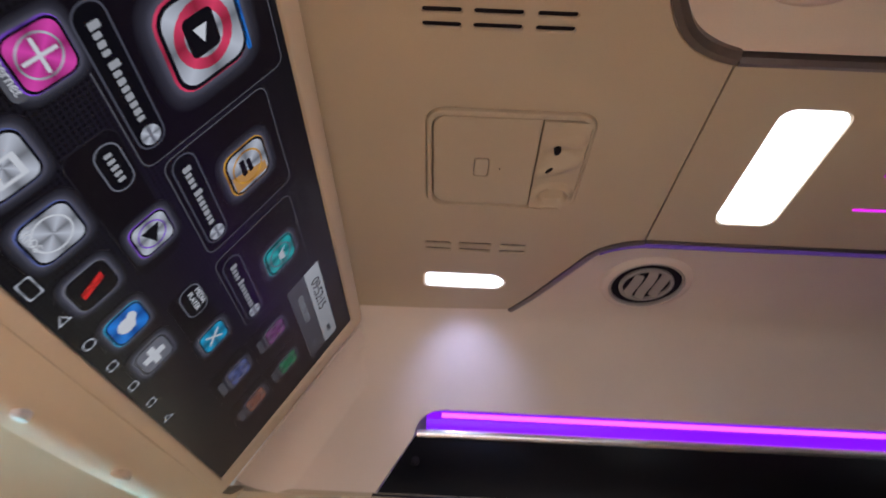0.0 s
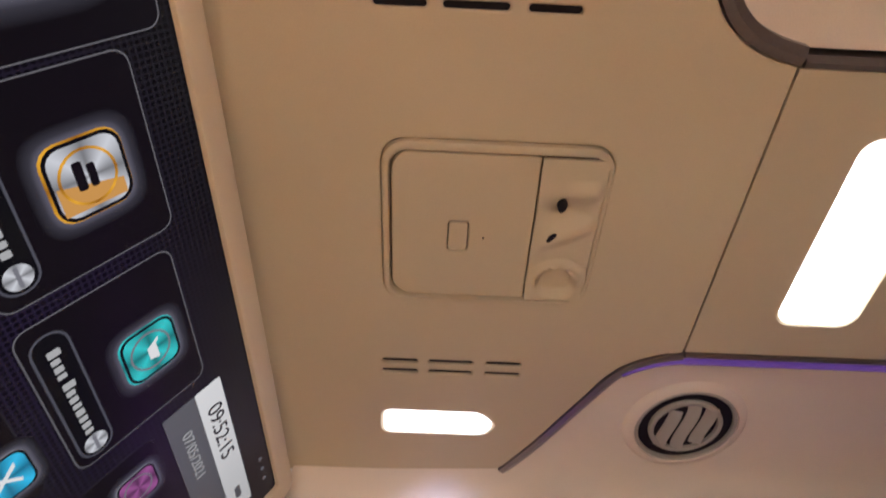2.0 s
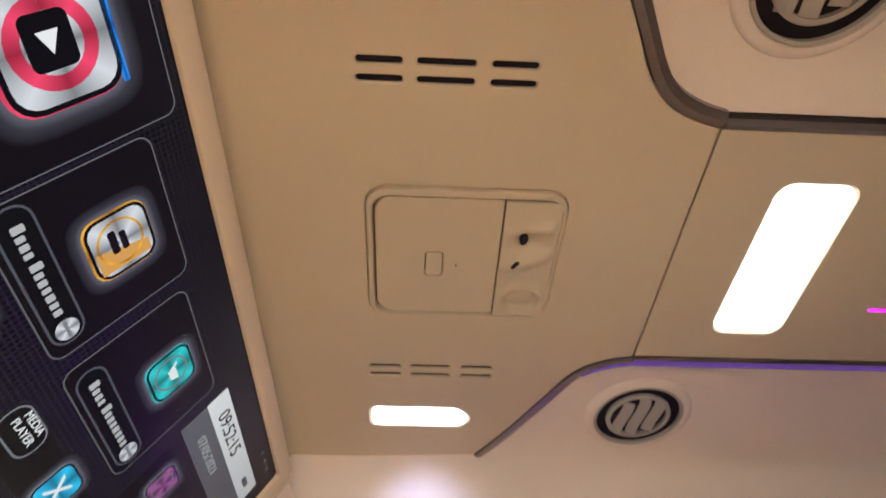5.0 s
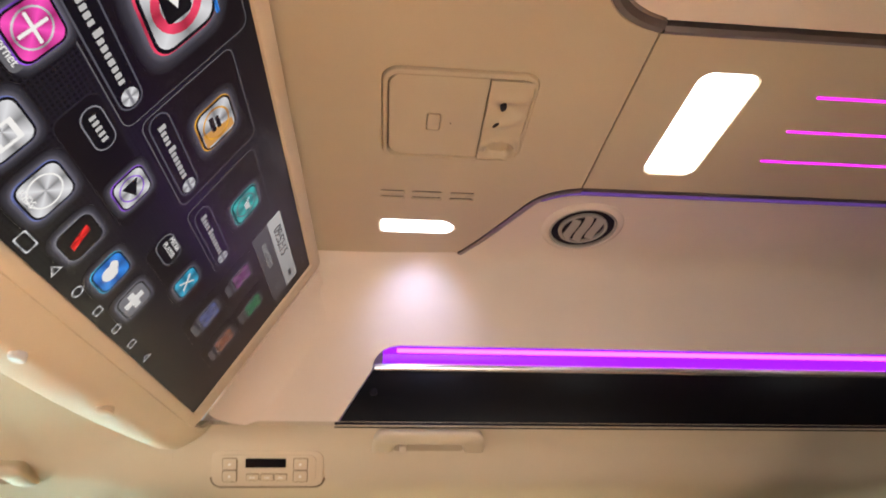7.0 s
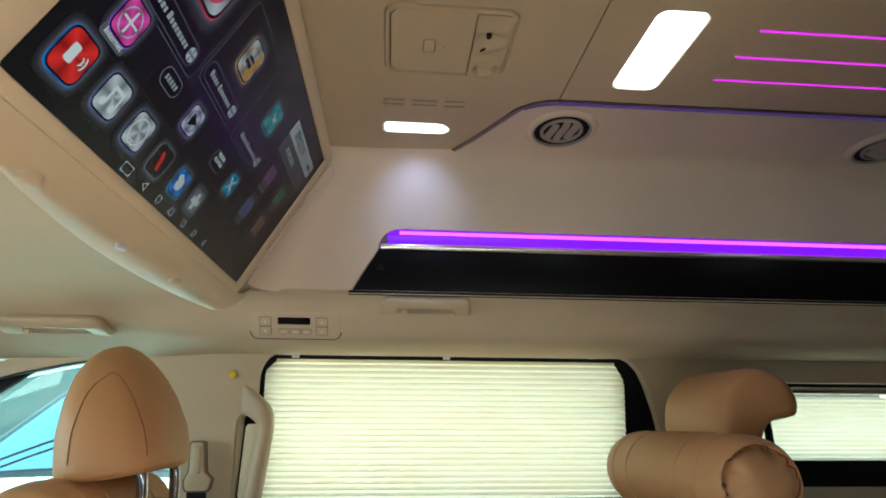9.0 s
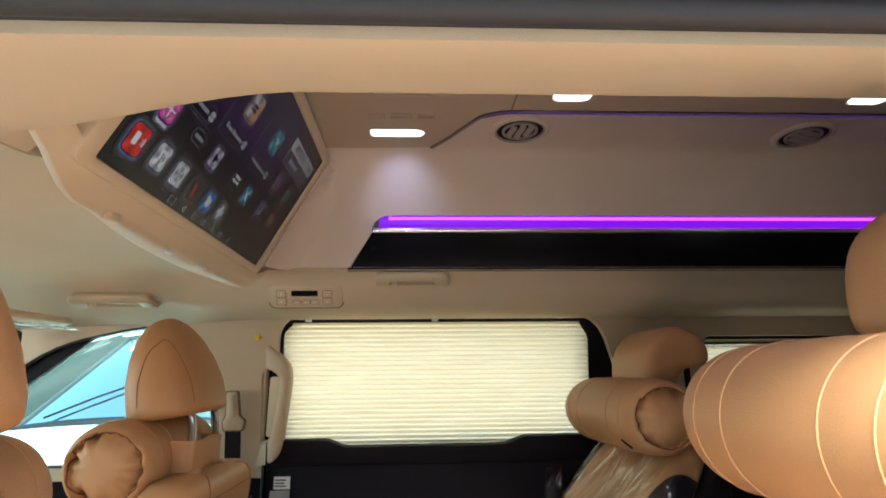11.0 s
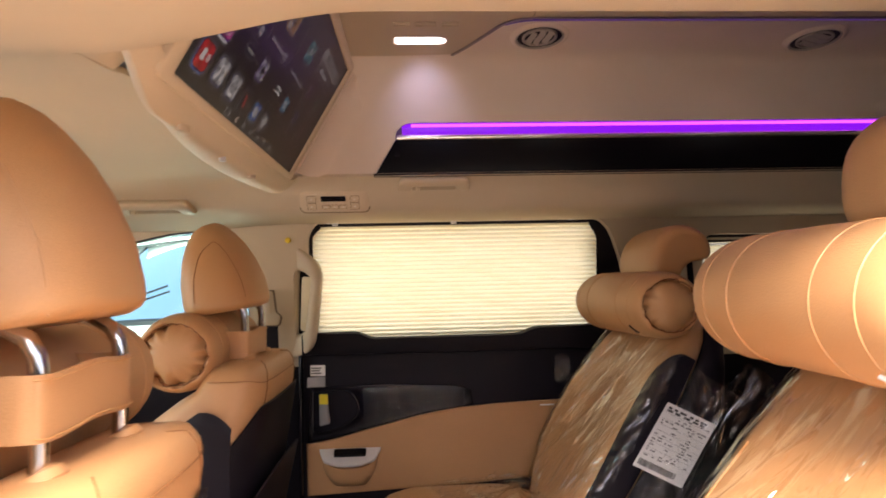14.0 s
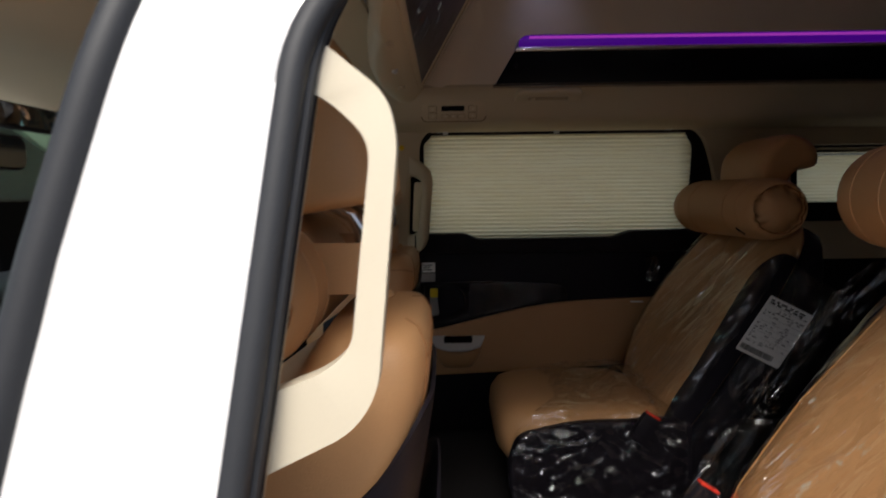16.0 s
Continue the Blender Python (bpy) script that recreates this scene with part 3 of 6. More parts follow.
for clip_x in (-0.276, 0.144):
    solo("blind_clip", box(clip_x - 0.010, clip_x + 0.010, 1.394, 1.404, 1.528, 1.540, 0.002), SATIN, "small silver clip at the blind's top edge", "clip", group="blind clips")

# ---- ceiling fittings ----
for lamp_no, outline in enumerate(BIG_LAMPS):
    cx = sum(p[0] for p in outline) / len(outline)
    lamp = thing("ceiling_lamp", (cx, 0.61, 2.0), "lit white rectangular lamp flush in the cream ceiling", "ceiling lamp", "lamps in the ceiling")
    small = [(cx + (x - cx) * 0.95, 0.61 + (y - 0.61) * 0.975) for x, y in outline]
    part("diffuser", plate(small, [], lambda a, b, d: Vector((a, b, 1.9985 + d)), 0.012, 0.003), LAMP, lamp, "glowing white diffuser")
    part("rim", plate(outline, [small], lambda a, b, d: Vector((a, b, 2.003 + d)), 0.015), CREAM, lamp)
for outline in (DOME, DOME_NEAR):
    cy = sum(p[1] for p in outline) / len(outline)
    lamp = thing("dome_lamp", (0.03, cy, 2.0), "small lit white reading lamp in the ceiling panel", "ceiling lamp", "reading lamps")
    small = [(0.03 + (x - 0.03) * 0.96, cy + (y - cy) * 0.90) for x, y in outline]
    part("diffuser", plate(small, [], lambda a, b, d: Vector((a, b, 1.998 + d)), 0.012, 0.003), LAMP_SMALL, lamp, "glowing white diffuser")
    part("rim", plate(outline, [small], lambda a, b, d: Vector((a, b, 2.003 + d)), 0.015), CREAM, lamp)
    beam = new("reading_beam", bpy.data.lights.new("reading_beam", "SPOT"))
    beam.data.energy, beam.data.color, beam.data.shadow_soft_size = 0.26, (0.46, 0.52, 1.0), 0.016
    beam.data.spot_size, beam.data.spot_blend = radians(84), 1.0
    beam.matrix_world = look((0.03, cy, 1.992), (0.045, YC + (cy - YC) * 1.54, 1.870))
for outline in LED_ROWS:
    cy = sum(p[1] for p in outline) / len(outline)
    solo("light_line", plate([(0.8275 + (x - 0.8275) * 0.999, cy + (y - cy) * 0.9) for x, y in outline], [], lambda a, b, d: Vector((a, b, 1.999 + d)), 0.010), LED_ROW, "thin violet light line set in the ceiling", "light strip", group="light lines in the ceiling")

console = thing("ceiling_console", (0.078, 0.62, 2.0), "cream overhead console with a push-button lid", "console")
c_in = rounded(-0.0305, 0.524, 0.1800, 0.7035, 0.019)
part("rim", plate(rounded(-0.0375, 0.5145, 0.1845, 0.7070, 0.0235), [c_in], lambda a, b, d: Vector((a, b, 1.9955 + d)), 0.02, 0.0025), CEILING, console)
skew = lambda b: 0.1150 + (b - 0.525) * 0.010
button = rounded(0.0305, 0.6035, 0.0495, 0.638, 0.004)
button_gap = rounded(0.0293, 0.6022, 0.0507, 0.6393, 0.005)
lid_out = [(-0.0280, 0.540), (-0.018, 0.5265), (skew(0.5265) - 0.0004, 0.5265), (skew(0.7005) - 0.0004, 0.7005), (-0.014, 0.7005), (-0.0280, 0.688)]
part("tray_floor", plate(c_in, [], lambda a, b, d: Vector((a, b, 2.0085 + d)), 0.006), CREAM_DARK, console)
part("lid", plate(fillet(lid_out, [0.012, 0.006, 0.001, 0.001, 0.006, 0.012]), [button_gap], lambda a, b, d: Vector((a, b, 1.9985 + d)), 0.008, 0.0015), CEILING, console, angle=8)
part("button", plate(button, [], lambda a, b, d: Vector((a, b, 1.9982 + d)), 0.007, 0.001), CEILING, console)
part("indicator", plate(rounded(0.0655, 0.6205, 0.0672, 0.6230, 0.0006), [], lambda a, b, d: Vector((a, b, 1.9978 + d)), 0.004), BLACK, console)


def tray(u, v):
    x = skew(v) + 0.0008 + (0.1790 - skew(v) - 0.0008) * u
    h = 0.006 * math.exp(-((x - 0.160) / 0.022) ** 2 - ((v - 0.560 - 0.10 * (0.160 - x)) / 0.008) ** 2) - 0.010 * math.exp(-((x - 0.147) / 0.02) ** 2 - ((v - 0.585) / 0.013) ** 2)
    h += 0.006 * math.exp(-((x - 0.152) / 0.03) ** 2 - ((v - 0.610 - 0.5 * (0.152 - x)) / 0.008) ** 2)
    r = math.hypot(x - 0.150, v - 0.677)
    h -= 0.010 * smooth(0.027, 0.018, r)
    h += 0.004 * math.exp(-((r - 0.027) / 0.005) ** 2) * (1 if v < 0.68 else 0)
    edge = min(u, 1 - u) * 0.06
    fade = smooth(0, 0.008, edge) * smooth(0.5265, 0.538, v) * smooth(0.7005, 0.690, v)
    return (x, v, 1.999 - h * fade)


part("tray", sheet(tray, steps(0, 1, 26), steps(0.5265, 0.7005, 60), 0.004), CEILING, console, "moulded cream tray with two dark holes")
for hx, hy, ha, hb, slant in ((0.1406, 0.5754, 0.0046, 0.0075, 0.2), (0.1352, 0.614, 0.0050, 0.0040, 0.75)):
    part("hole", loft([[(hx + ha * r * math.cos(q), hy + hb * r * math.sin(q) - slant * ha * math.cos(q), z) for q in [2 * math.pi * k / 14 for k in range(14)]] for r, z in ((1.0, 2.010), (1.0, 1.9915), (0.6, 1.9905))]), BLACK, console)


def air_vent(centre, normal, label, slats_turn, slat=0.0165, lean_out=0.45):
    v = thing("air_vent", centre, label, "air vent", "round air vents")
    nrm = Vector(normal).normalized()
    ux = (Vector((1, 0, 0)) - nrm * nrm.x).normalized()
    uy = nrm.cross(ux)
    c = Vector(centre)

    def ring(r, h, n=40):
        return [c + nrm * h + ux * (1.07 * r * math.cos(q)) + uy * (1.07 * r * math.sin(q)) for q in [2 * math.pi * k / n for k in range(n)]]

    part("collar", loft([ring(0.080, -0.004), ring(0.077, 0.004), ring(0.070, 0.0085), ring(0.065, 0.009), ring(0.0635, 0.002)], True, False), COVING, v)
    part("bezel", loft([ring(0.0640, 0.0), ring(0.0640, 0.007), ring(0.0622, 0.0085), ring(0.0596, 0.0075), ring(0.0592, 0.001)], True, False), GREY, v, "grey outer ring")
    part("well", loft([ring(0.062, 0.0), ring(0.062, 0.0024), ring(0.01, 0.0027)]), BLACK, v, "black well behind the slats")
    part("inner_ring", loft([ring(0.0462, 0.001), ring(0.0462, 0.0070), ring(0.0445, 0.0086), ring(0.0400, 0.0080), ring(0.0395, 0.001)], True, False), GREY, v, "grey turning ring")
    a, b = math.cos(slats_turn), math.sin(slats_turn)
    for k in (-1, 0, 1):
        o = k * 0.024
        half = math.sqrt(0.041 ** 2 - o * o)
        pts = []
        for s in steps(-half, half, 6):
            bow = o + 0.009 * math.sin(s / 0.04 * 1.7)
            pts.append(c + nrm * (0.0050 + 0.002 * math.cos(s / 0.04)) + ux * (bow * a - s * b) + uy * (bow * b + s * a))
        part("slat", bar(pts, slat, 0.0025, ux * a + uy * b + nrm * lean_out), GREY, v)
    return v


cove_n = (0.0, -0.065, -0.998)
air_vent((0.368, 0.928, 2.0135), cove_n, "round grey air vent in the cream coving", 0.15)
air_vent((1.185, 0.945, 2.0122), cove_n, "round grey air vent in the cream coving, turned shut", 1.5, 0.026, 0.06)
air_vent((0.368, mir(0.928), 2.0135), (0, 0.065, -0.998), "round grey air vent in the cream coving", 0.15)
air_vent((1.185, mir(0.945), 2.0122), (0, 0.065, -0.998), "round grey air vent in the cream coving", 0.15)

# ---- monitor ----
TV = Matrix(((0, 0.496, 0.868, -0.350), (1, 0, 0, 0.180), (0, 0.868, -0.496, 1.645), (0, 0, 0, 1)))


def tv_put(a, b, d):
    return TV @ Vector((a, b, -d))


housing = thing("monitor_housing", (-0.35, YC, 1.60), "cream moulded surround of the ceiling monitor", "housing", kind="structure")
part("frame", plate(rounded(-0.040, -0.020, 0.850, 0.368, 0.02), [rounded(0, 0, 0.815, 0.342, 0.004, 2)], lambda a, b, d: tv_put(a, b, d - 0.006), 0.03, 0.005), CREAM, housing)


def chin(u, v):
    e = (u - YC) / 0.52
    xl = -0.408 - 0.048 * max(0.0, 1 - ((u - 0.70) / 0.42) ** 2)
    prof = [(-0.3555, 1.632), (-0.368, 1.613), (-0.380, 1.601), (-0.394, 1.594), (xl + 0.014, 1.594), (xl + 0.003, 1.598), (xl - 0.004, 1.612), (xl - 0.008, 1.70)]
    x, z = prof[v]
    lift = 0.03 * smooth(0.86, 1.0, e) if e > 0 else 0.052 * smooth(0.24, 0.06, u) * smooth(1.66, 1.62, z)
    return (x + lift * 0.5, u, z + lift)


part("chin", sheet(chin, steps(0.060, 1.105, 32), range(8), 0.006), CREAM, housing, "rounded cream chin under the screen", angle=60)
for ky, kx in ((0.315, -0.386), (0.550, -0.395), (0.769, -0.395)):
    eye = ky == 0.550
    k = 0.72 if eye else 1.0
    part("receiver" if eye else "fastener", loft([[(kx + 0.010 * k * r * math.cos(q), ky + 0.017 * k * r * math.sin(q), z) for q in [2 * math.pi * m / 16 for m in range(16)]] for r, z in ((1, 1.600), (1, 1.5895), (0.8, 1.5875))]), SATIN if eye else CREAM, housing, "satin round receiver" if eye else "")


def corner_fillet(u, v):
    p = Vector(tv_put(0.846, v, -0.0075))
    side_y = float(np.interp(-p.z, [-q[1] for q in COVE] + [-q[1] for q in COVE_LOW[1:]], [q[0] for q in COVE] + [q[0] for q in COVE_LOW[1:]]))
    c, e = Vector((p.x + 0.004, side_y - 0.006, p.z)), Vector((p.x + 0.006 + 0.079 * smooth(0.352, 0.24, v), side_y - 0.0015, p.z))
    return p * (1 - u) ** 2 + c * 2 * u * (1 - u) + e * u * u


part("corner_fillet", sheet(corner_fillet, steps(0, 1, 12), steps(0.014, 0.352, 16), 0.003), COVING, housing, "rounded cream corner", angle=70)
# dark line laid in for the shadow between frame and coving
part("groove_shade", tube([tv_put(0.8525, v, 0.0015) for v in steps(0.0, 0.352, 6)], 0.0024, 6), CREAM_DARK, housing)
part("screw", loft([[(-0.19 + 0.006 * r * math.cos(q), 1.022, 1.955 + 0.006 * r * math.sin(q)) for q in [2 * math.pi * k / 10 for k in range(10)]] for r in (1, 0.9)]), CREAM_DARK, housing)

tv = thing("monitor", (-0.27, 0.59, 1.64), "wide dark monitor showing a home screen of app tiles", "monitor")


def lit(name, rgb, k, brushed=False, centre=False):
    """A lit colour of the picture on the screen; brushed: the rays of a turned metal disc; centre: a violet glow in the middle."""
    m = glow(name, rgb, k * 0.100)
    n, l = m.node_tree.nodes, m.node_tree.links
    p = n["Principled BSDF"]
    p.inputs["Base Color"].default_value = (0.0015, 0.0015, 0.002, 1)
    p.inputs["Specular IOR Level"].default_value = 0.05
    p.inputs["Roughness"].default_value = 0.22
    if brushed or centre:
        tc, sep, com, grad = n.new("ShaderNodeTexCoord"), n.new("ShaderNodeSeparateXYZ"), n.new("ShaderNodeCombineXYZ"), n.new("ShaderNodeTexGradient")
        sub = [n.new("ShaderNodeMath") for _ in range(2)]
        l.new(tc.outputs["Generated"], sep.inputs[0])
        for k2, axis in enumerate(("Y", "Z")):
            sub[k2].operation = "SUBTRACT"
            sub[k2].inputs[1].default_value = 0.5
            l.new(sep.outputs[axis], sub[k2].inputs[0])
            l.new(sub[k2].outputs[0], com.inputs[k2])
        l.new(com.outputs[0], grad.inputs[0])
        ramp = n.new("ShaderNodeValToRGB")
        if brushed:
            grad.gradient_type = "RADIAL"
            wave = n.new("ShaderNodeMath")
            wave.operation = "PINGPONG"
            wave.inputs[1].default_value = 0.125
            l.new(grad.outputs["Fac"], wave.inputs[0])
            ramp.color_ramp.elements[0].color = (*[c * 0.45 for c in rgb], 1)
            ramp.color_ramp.elements[1].color = (*[min(1, c * 1.5) for c in rgb], 1)
            ramp.color_ramp.elements[1].position = 0.125
            l.new(wave.outputs[0], ramp.inputs[0])
        else:
            grad.gradient_type = "SPHERICAL"
            ramp.color_ramp.elements[0].position, ramp.color_ramp.elements[0].color = 0.5, (*rgb, 1)
            ramp.color_ramp.elements[1].position, ramp.color_ramp.elements[1].color = 1.0, (0.009, 0.006, 0.017, 1)
            l.new(grad.outputs["Fac"], ramp.inputs[0])
        l.new(ramp.outputs[0], p.inputs["Emission Color"])
    # anti-glare skin: the more aslant it is seen, the more it shines over the picture
    skin, weight, rise, over = n.new("ShaderNodeBsdfGlossy"), n.new("ShaderNodeLayerWeight"), n.new("ShaderNodeMapRange"), n.new("ShaderNodeMixShader")
    skin.inputs["Color"].default_value = (0.05, 0.048, 0.055, 1)
    skin.inputs["Roughness"].default_value = 0.30
    rise.interpolation_type = "SMOOTHSTEP"
    rise.inputs["From Min"].default_value, rise.inputs["From Max"].default_value = 0.31, 0.80
    rise.inputs["To Min"].default_value, rise.inputs["To Max"].default_value = 0.0, 0.96
    l.new(weight.outputs["Facing"], rise.inputs["Value"])
    l.new(rise.outputs[0], over.inputs[0])
    l.new(p.outputs[0], over.inputs[1])
    l.new(skin.outputs[0], over.inputs[2])
    glass, edge, top = n.new("ShaderNodeBsdfGlossy"), n.new("ShaderNodeFresnel"), n.new("ShaderNodeMixShader")
    glass.inputs["Color"].default_value, glass.inputs["Roughness"].default_value = (0.62, 0.58, 0.63, 1), 0.40
    edge.inputs["IOR"].default_value = 1.20
    l.new(edge.outputs[0], top.inputs[0])
    l.new(over.outputs[0], top.inputs[1])
    l.new(glass.outputs[0], top.inputs[2])
    l.new(top.outputs[0], n["Material Output"].inputs[0])
    return m


S_BLACK = lit("screen_black", (0.004, 0.004, 0.006), 0.9)
S_BACK = lit("screen_background", (0.0065, 0.0058, 0.0075), 1.0, centre=True)
S_TILE = lit("screen_tile", (0.0055, 0.004, 0.0065), 1.0)
S_LINE = lit("screen_outline", (0.15, 0.145, 0.165), 0.9)
S_EDGE = lit("screen_faint_outline", (0.020, 0.018, 0.024), 0.9)
S_HALO = lit("screen_halo", (0.10, 0.10, 0.13), 0.8)
S_SILVER = lit("screen_silver", (0.50, 0.51, 0.56), 0.9, brushed=True)


def halo_glow(name, rgb, k):
    """A soft square glow on the screen, fading outwards."""
    m = lit(name, rgb, k)
    n, l = m.node_tree.nodes, m.node_tree.links
    tc, sep, total = n.new("ShaderNodeTexCoord"), n.new("ShaderNodeSeparateXYZ"), n.new("ShaderNodeMath")
    total.operation = "ADD"
    l.new(tc.outputs["Generated"], sep.inputs[0])
    for k2, axis in enumerate(("Y", "Z")):
        sub, power = n.new("ShaderNodeMath"), n.new("ShaderNodeMath")
        sub.operation, power.operation = "SUBTRACT", "POWER"
        sub.inputs[1].default_value, power.inputs[1].default_value = 0.5, 4.0
        away = n.new("ShaderNodeMath")
        away.operation = "ABSOLUTE"
        l.new(sep.outputs[axis], sub.inputs[0])
        l.new(sub.outputs[0], away.inputs[0])
        l.new(away.outputs[0], power.inputs[0])
        l.new(power.outputs[0], total.inputs[k2])
    root, ramp = n.new("ShaderNodeMath"), n.new("ShaderNodeValToRGB")
    root.operation = "POWER"
    root.inputs[1].default_value = 0.25
    l.new(total.outputs[0], root.inputs[0])
    ramp.color_ramp.elements[0].position, ramp.color_ramp.elements[0].color = 0.36, (*rgb, 1)
    ramp.color_ramp.elements[1].position, ramp.color_ramp.elements[1].color = 0.495, (0.0055, 0.004, 0.0065, 1)
    mid = ramp.color_ramp.elements.new(0.41)
    mid.color = (*[c * 0.35 for c in rgb], 1)
    l.new(root.outputs[0], ramp.inputs[0])
    l.new(ramp.outputs[0], p_of(m).inputs["Emission Color"])
    return m


def p_of(m):
    return m.node_tree.nodes["Principled BSDF"]


def mesh_glow(m):
    """Fine round perforations over the screen's background."""
    n, l = m.node_tree.nodes, m.node_tree.links
    tc, sep = n.new("ShaderNodeTexCoord"), n.new("ShaderNodeSeparateXYZ")
    prod = n.new("ShaderNodeMath")
    prod.operation = "MULTIPLY"
    l.new(tc.outputs["Object"], sep.inputs[0])
    for k2, (axis, freq) in enumerate((("Y", 620.0), ("Z", 715.0))):
        mul, sine = n.new("ShaderNodeMath"), n.new("ShaderNodeMath")
        mul.operation, sine.operation = "MULTIPLY", "SINE"
        mul.inputs[1].default_value = freq
        l.new(sep.outputs[axis], mul.inputs[0])
        l.new(mul.outputs[0], sine.inputs[0])
        l.new(sine.outputs[0], prod.inputs[k2])
    away, fac, scaled = n.new("ShaderNodeMath"), n.new("ShaderNodeMapRange"), n.new("ShaderNodeVectorMath")
    away.operation, scaled.operation = "ABSOLUTE", "SCALE"
    fac.inputs["From Min"].default_value, fac.inputs["From Max"].default_value = 0.25, 0.55
    fac.inputs["To Min"].default_value, fac.inputs["To Max"].default_value = 1.9, 0.35
    l.new(prod.outputs[0], away.inputs[0])
    l.new(away.outputs[0], fac.inputs["Value"])
    src = p_of(m).inputs["Emission Color"].links[0].from_socket
    l.new(src, scaled.inputs[0])
    l.new(fac.outputs[0], scaled.inputs["Scale"])
    l.new(scaled.outputs[0], p_of(m).inputs["Emission Color"])


mesh_glow(S_BACK)
S_AURA = halo_glow("screen_aura", (0.13, 0.125, 0.17), 0.9)
S_SILVER_D = lit("screen_silver_dark", (0.22, 0.22, 0.26), 0.9)
S_WHITE = lit("screen_white", (0.85, 0.85, 0.88), 0.95)
S_TEXT = lit("screen_text", (0.48, 0.48, 0.50), 0.9)
S_GREY = lit("screen_grey", (0.13, 0.13, 0.15), 0.9)
COLOURS = {"red": (0.80, 0.02, 0.02), "pink": (0.85, 0.06, 0.38), "orange": (0.85, 0.33, 0.03), "teal": (0.03, 0.46, 0.48), "blue": (0.02, 0.20, 0.85), "cyan": (0.03, 0.40, 0.72), "violet": (0.25, 0.08, 0.65), "green": (0.03, 0.32, 0.12), "mauve": (0.28, 0.08, 0.25), "rust": (0.45, 0.15, 0.08), "slate": (0.12, 0.15, 0.38), "rose": (0.85, 0.05, 0.12)}
S = {k: lit("screen_" + k, v, 0.9, brushed=True) for k, v in COLOURS.items()}
part("screen", plate(rounded(0.0005, 0.0005, 0.8145, 0.3415, 0.004, 2), [], lambda a, b, d: tv_put(a, b, d), 0.02), S_BACK, tv, "black glossy screen")


def patch(name, outline, material, lift, parent=tv, label="", holes=()):
    return part(name, plate(outline, list(holes), lambda a, b, d: tv_put(a, b, d - lift * 0.25), 0.0006), material, parent, label)


def rr(cx, cy, w, h, r):
    return rounded(cx - w / 2, cy - h / 2, cx + w / 2, cy + h / 2, r, 4)


def disc(cx, cy, r, n=24):
    return [(cx + r * math.cos(2 * math.pi * k / n), cy + r * math.sin(2 * math.pi * k / n)) for k in range(n)]


def icon(name, cx, cy, s, rim, face, ring=None, label=""):
    """An app button: lit rim, dark gap, brushed face and ring."""
    s *= 0.90 if cy < 0.08 else 0.97
    base = patch(name, rr(cx, cy, s, s, s * 0.24), rim, 0.0017, tv, label)
    patch("halo", rr(cx, cy, s * 1.42, s * 1.42, s * 0.42), S_AURA, 0.0012, base)
    patch("gap", rr(cx + s * 0.01, cy + s * 0.015, s * 0.96, s * 0.96, s * 0.22), S_BLACK, 0.0022, base)
    patch("face", rr(cx + s * 0.01, cy + s * 0.015, s * 0.87, s * 0.87, s * 0.19), face, 0.0028, base)
    if ring:
        inner = 0.24 if s > 0.08 else 0.325
        patch("ring", disc(cx, cy, s * 0.36), ring, 0.0036, base, "", [disc(cx, cy, s * inner)])
    return base


def tile(x0, y0, x1, y1, bar_y, bar_x0, bar_x1):
    t = patch("tile", rounded(x0, y0, x1, y1, 0.012), S_LINE if bar_x1 > bar_x0 else S_EDGE, 0.0004, tv, "dark app tile with a fine light outline")
    patch("tile_face", rounded(x0 + 0.0012, y0 + 0.0012, x1 - 0.0012, y1 - 0.0012, 0.011), S_TILE, 0.0009, t)
    if bar_x1 > bar_x0:
        pill = patch("pill", rr((bar_x0 + bar_x1) / 2, bar_y, bar_x1 - bar_x0, 0.030, 0.014), S_HALO, 0.0014, t)
        patch("pill_face", rr((bar_x0 + bar_x1) / 2, bar_y, bar_x1 - bar_x0 - 0.004, 0.026, 0.012), S_BLACK, 0.0020, pill)
        at, k = bar_x0 + 0.016, 0
        while at < bar_x1 - 0.031:
            w = (0.0066, 0.0052, 0.0058, 0.0048)[k % 4]
            hgt = 0.0100 if k in (0, 4) else 0.0072
            patch("word_bar", rr(at + w / 2, bar_y + (hgt - 0.0090) / 2, w, hgt, 0.0012), S_TEXT, 0.0026, pill)
            at, k = at + w + (0.0056 if k == 3 else 0.0022), k + 1
        dot = patch("dot", disc(bar_x1 - 0.014, bar_y, 0.010), S_SILVER, 0.0026, pill)
        patch("dot_cross", rr(bar_x1 - 0.014, bar_y, 0.016, 0.003, 0.001), S_SILVER_D, 0.0030, dot)
    return t


tile(0.052, 0.146, 0.222, 0.332, 0.166, 0.064, 0.206)
tile(0.228, 0.160, 0.376, 0.300, 0.181, 0.232, 0.366)
tile(0.392, 0.158, 0.548, 0.290, 0.179, 0.404, 0.542)
tile(0.160, 0.088, 0.330, 0.142, 0, 0, 0)
tile(0.386, 0.088, 0.540, 0.135, 0, 0, 0)
for sx, sy, m1 in ((0.616, 0.193, "mauve"), (0.615, 0.116, "slate"), (0.720, 0.190, "green"), (0.720, 0.114, "rust")):
    t = tile(sx - 0.045, sy - 0.046, sx + 0.045, sy + 0.030, 0, 0, 0)
    patch("word_bar", rr(sx, sy - 0.031, 0.034, 0.010, 0.004), S_GREY, 0.0016, t)
    icon("app_icon", sx, sy, 0.042, S_SILVER_D, S[m1], S_SILVER_D, "small %s app button" % m1)
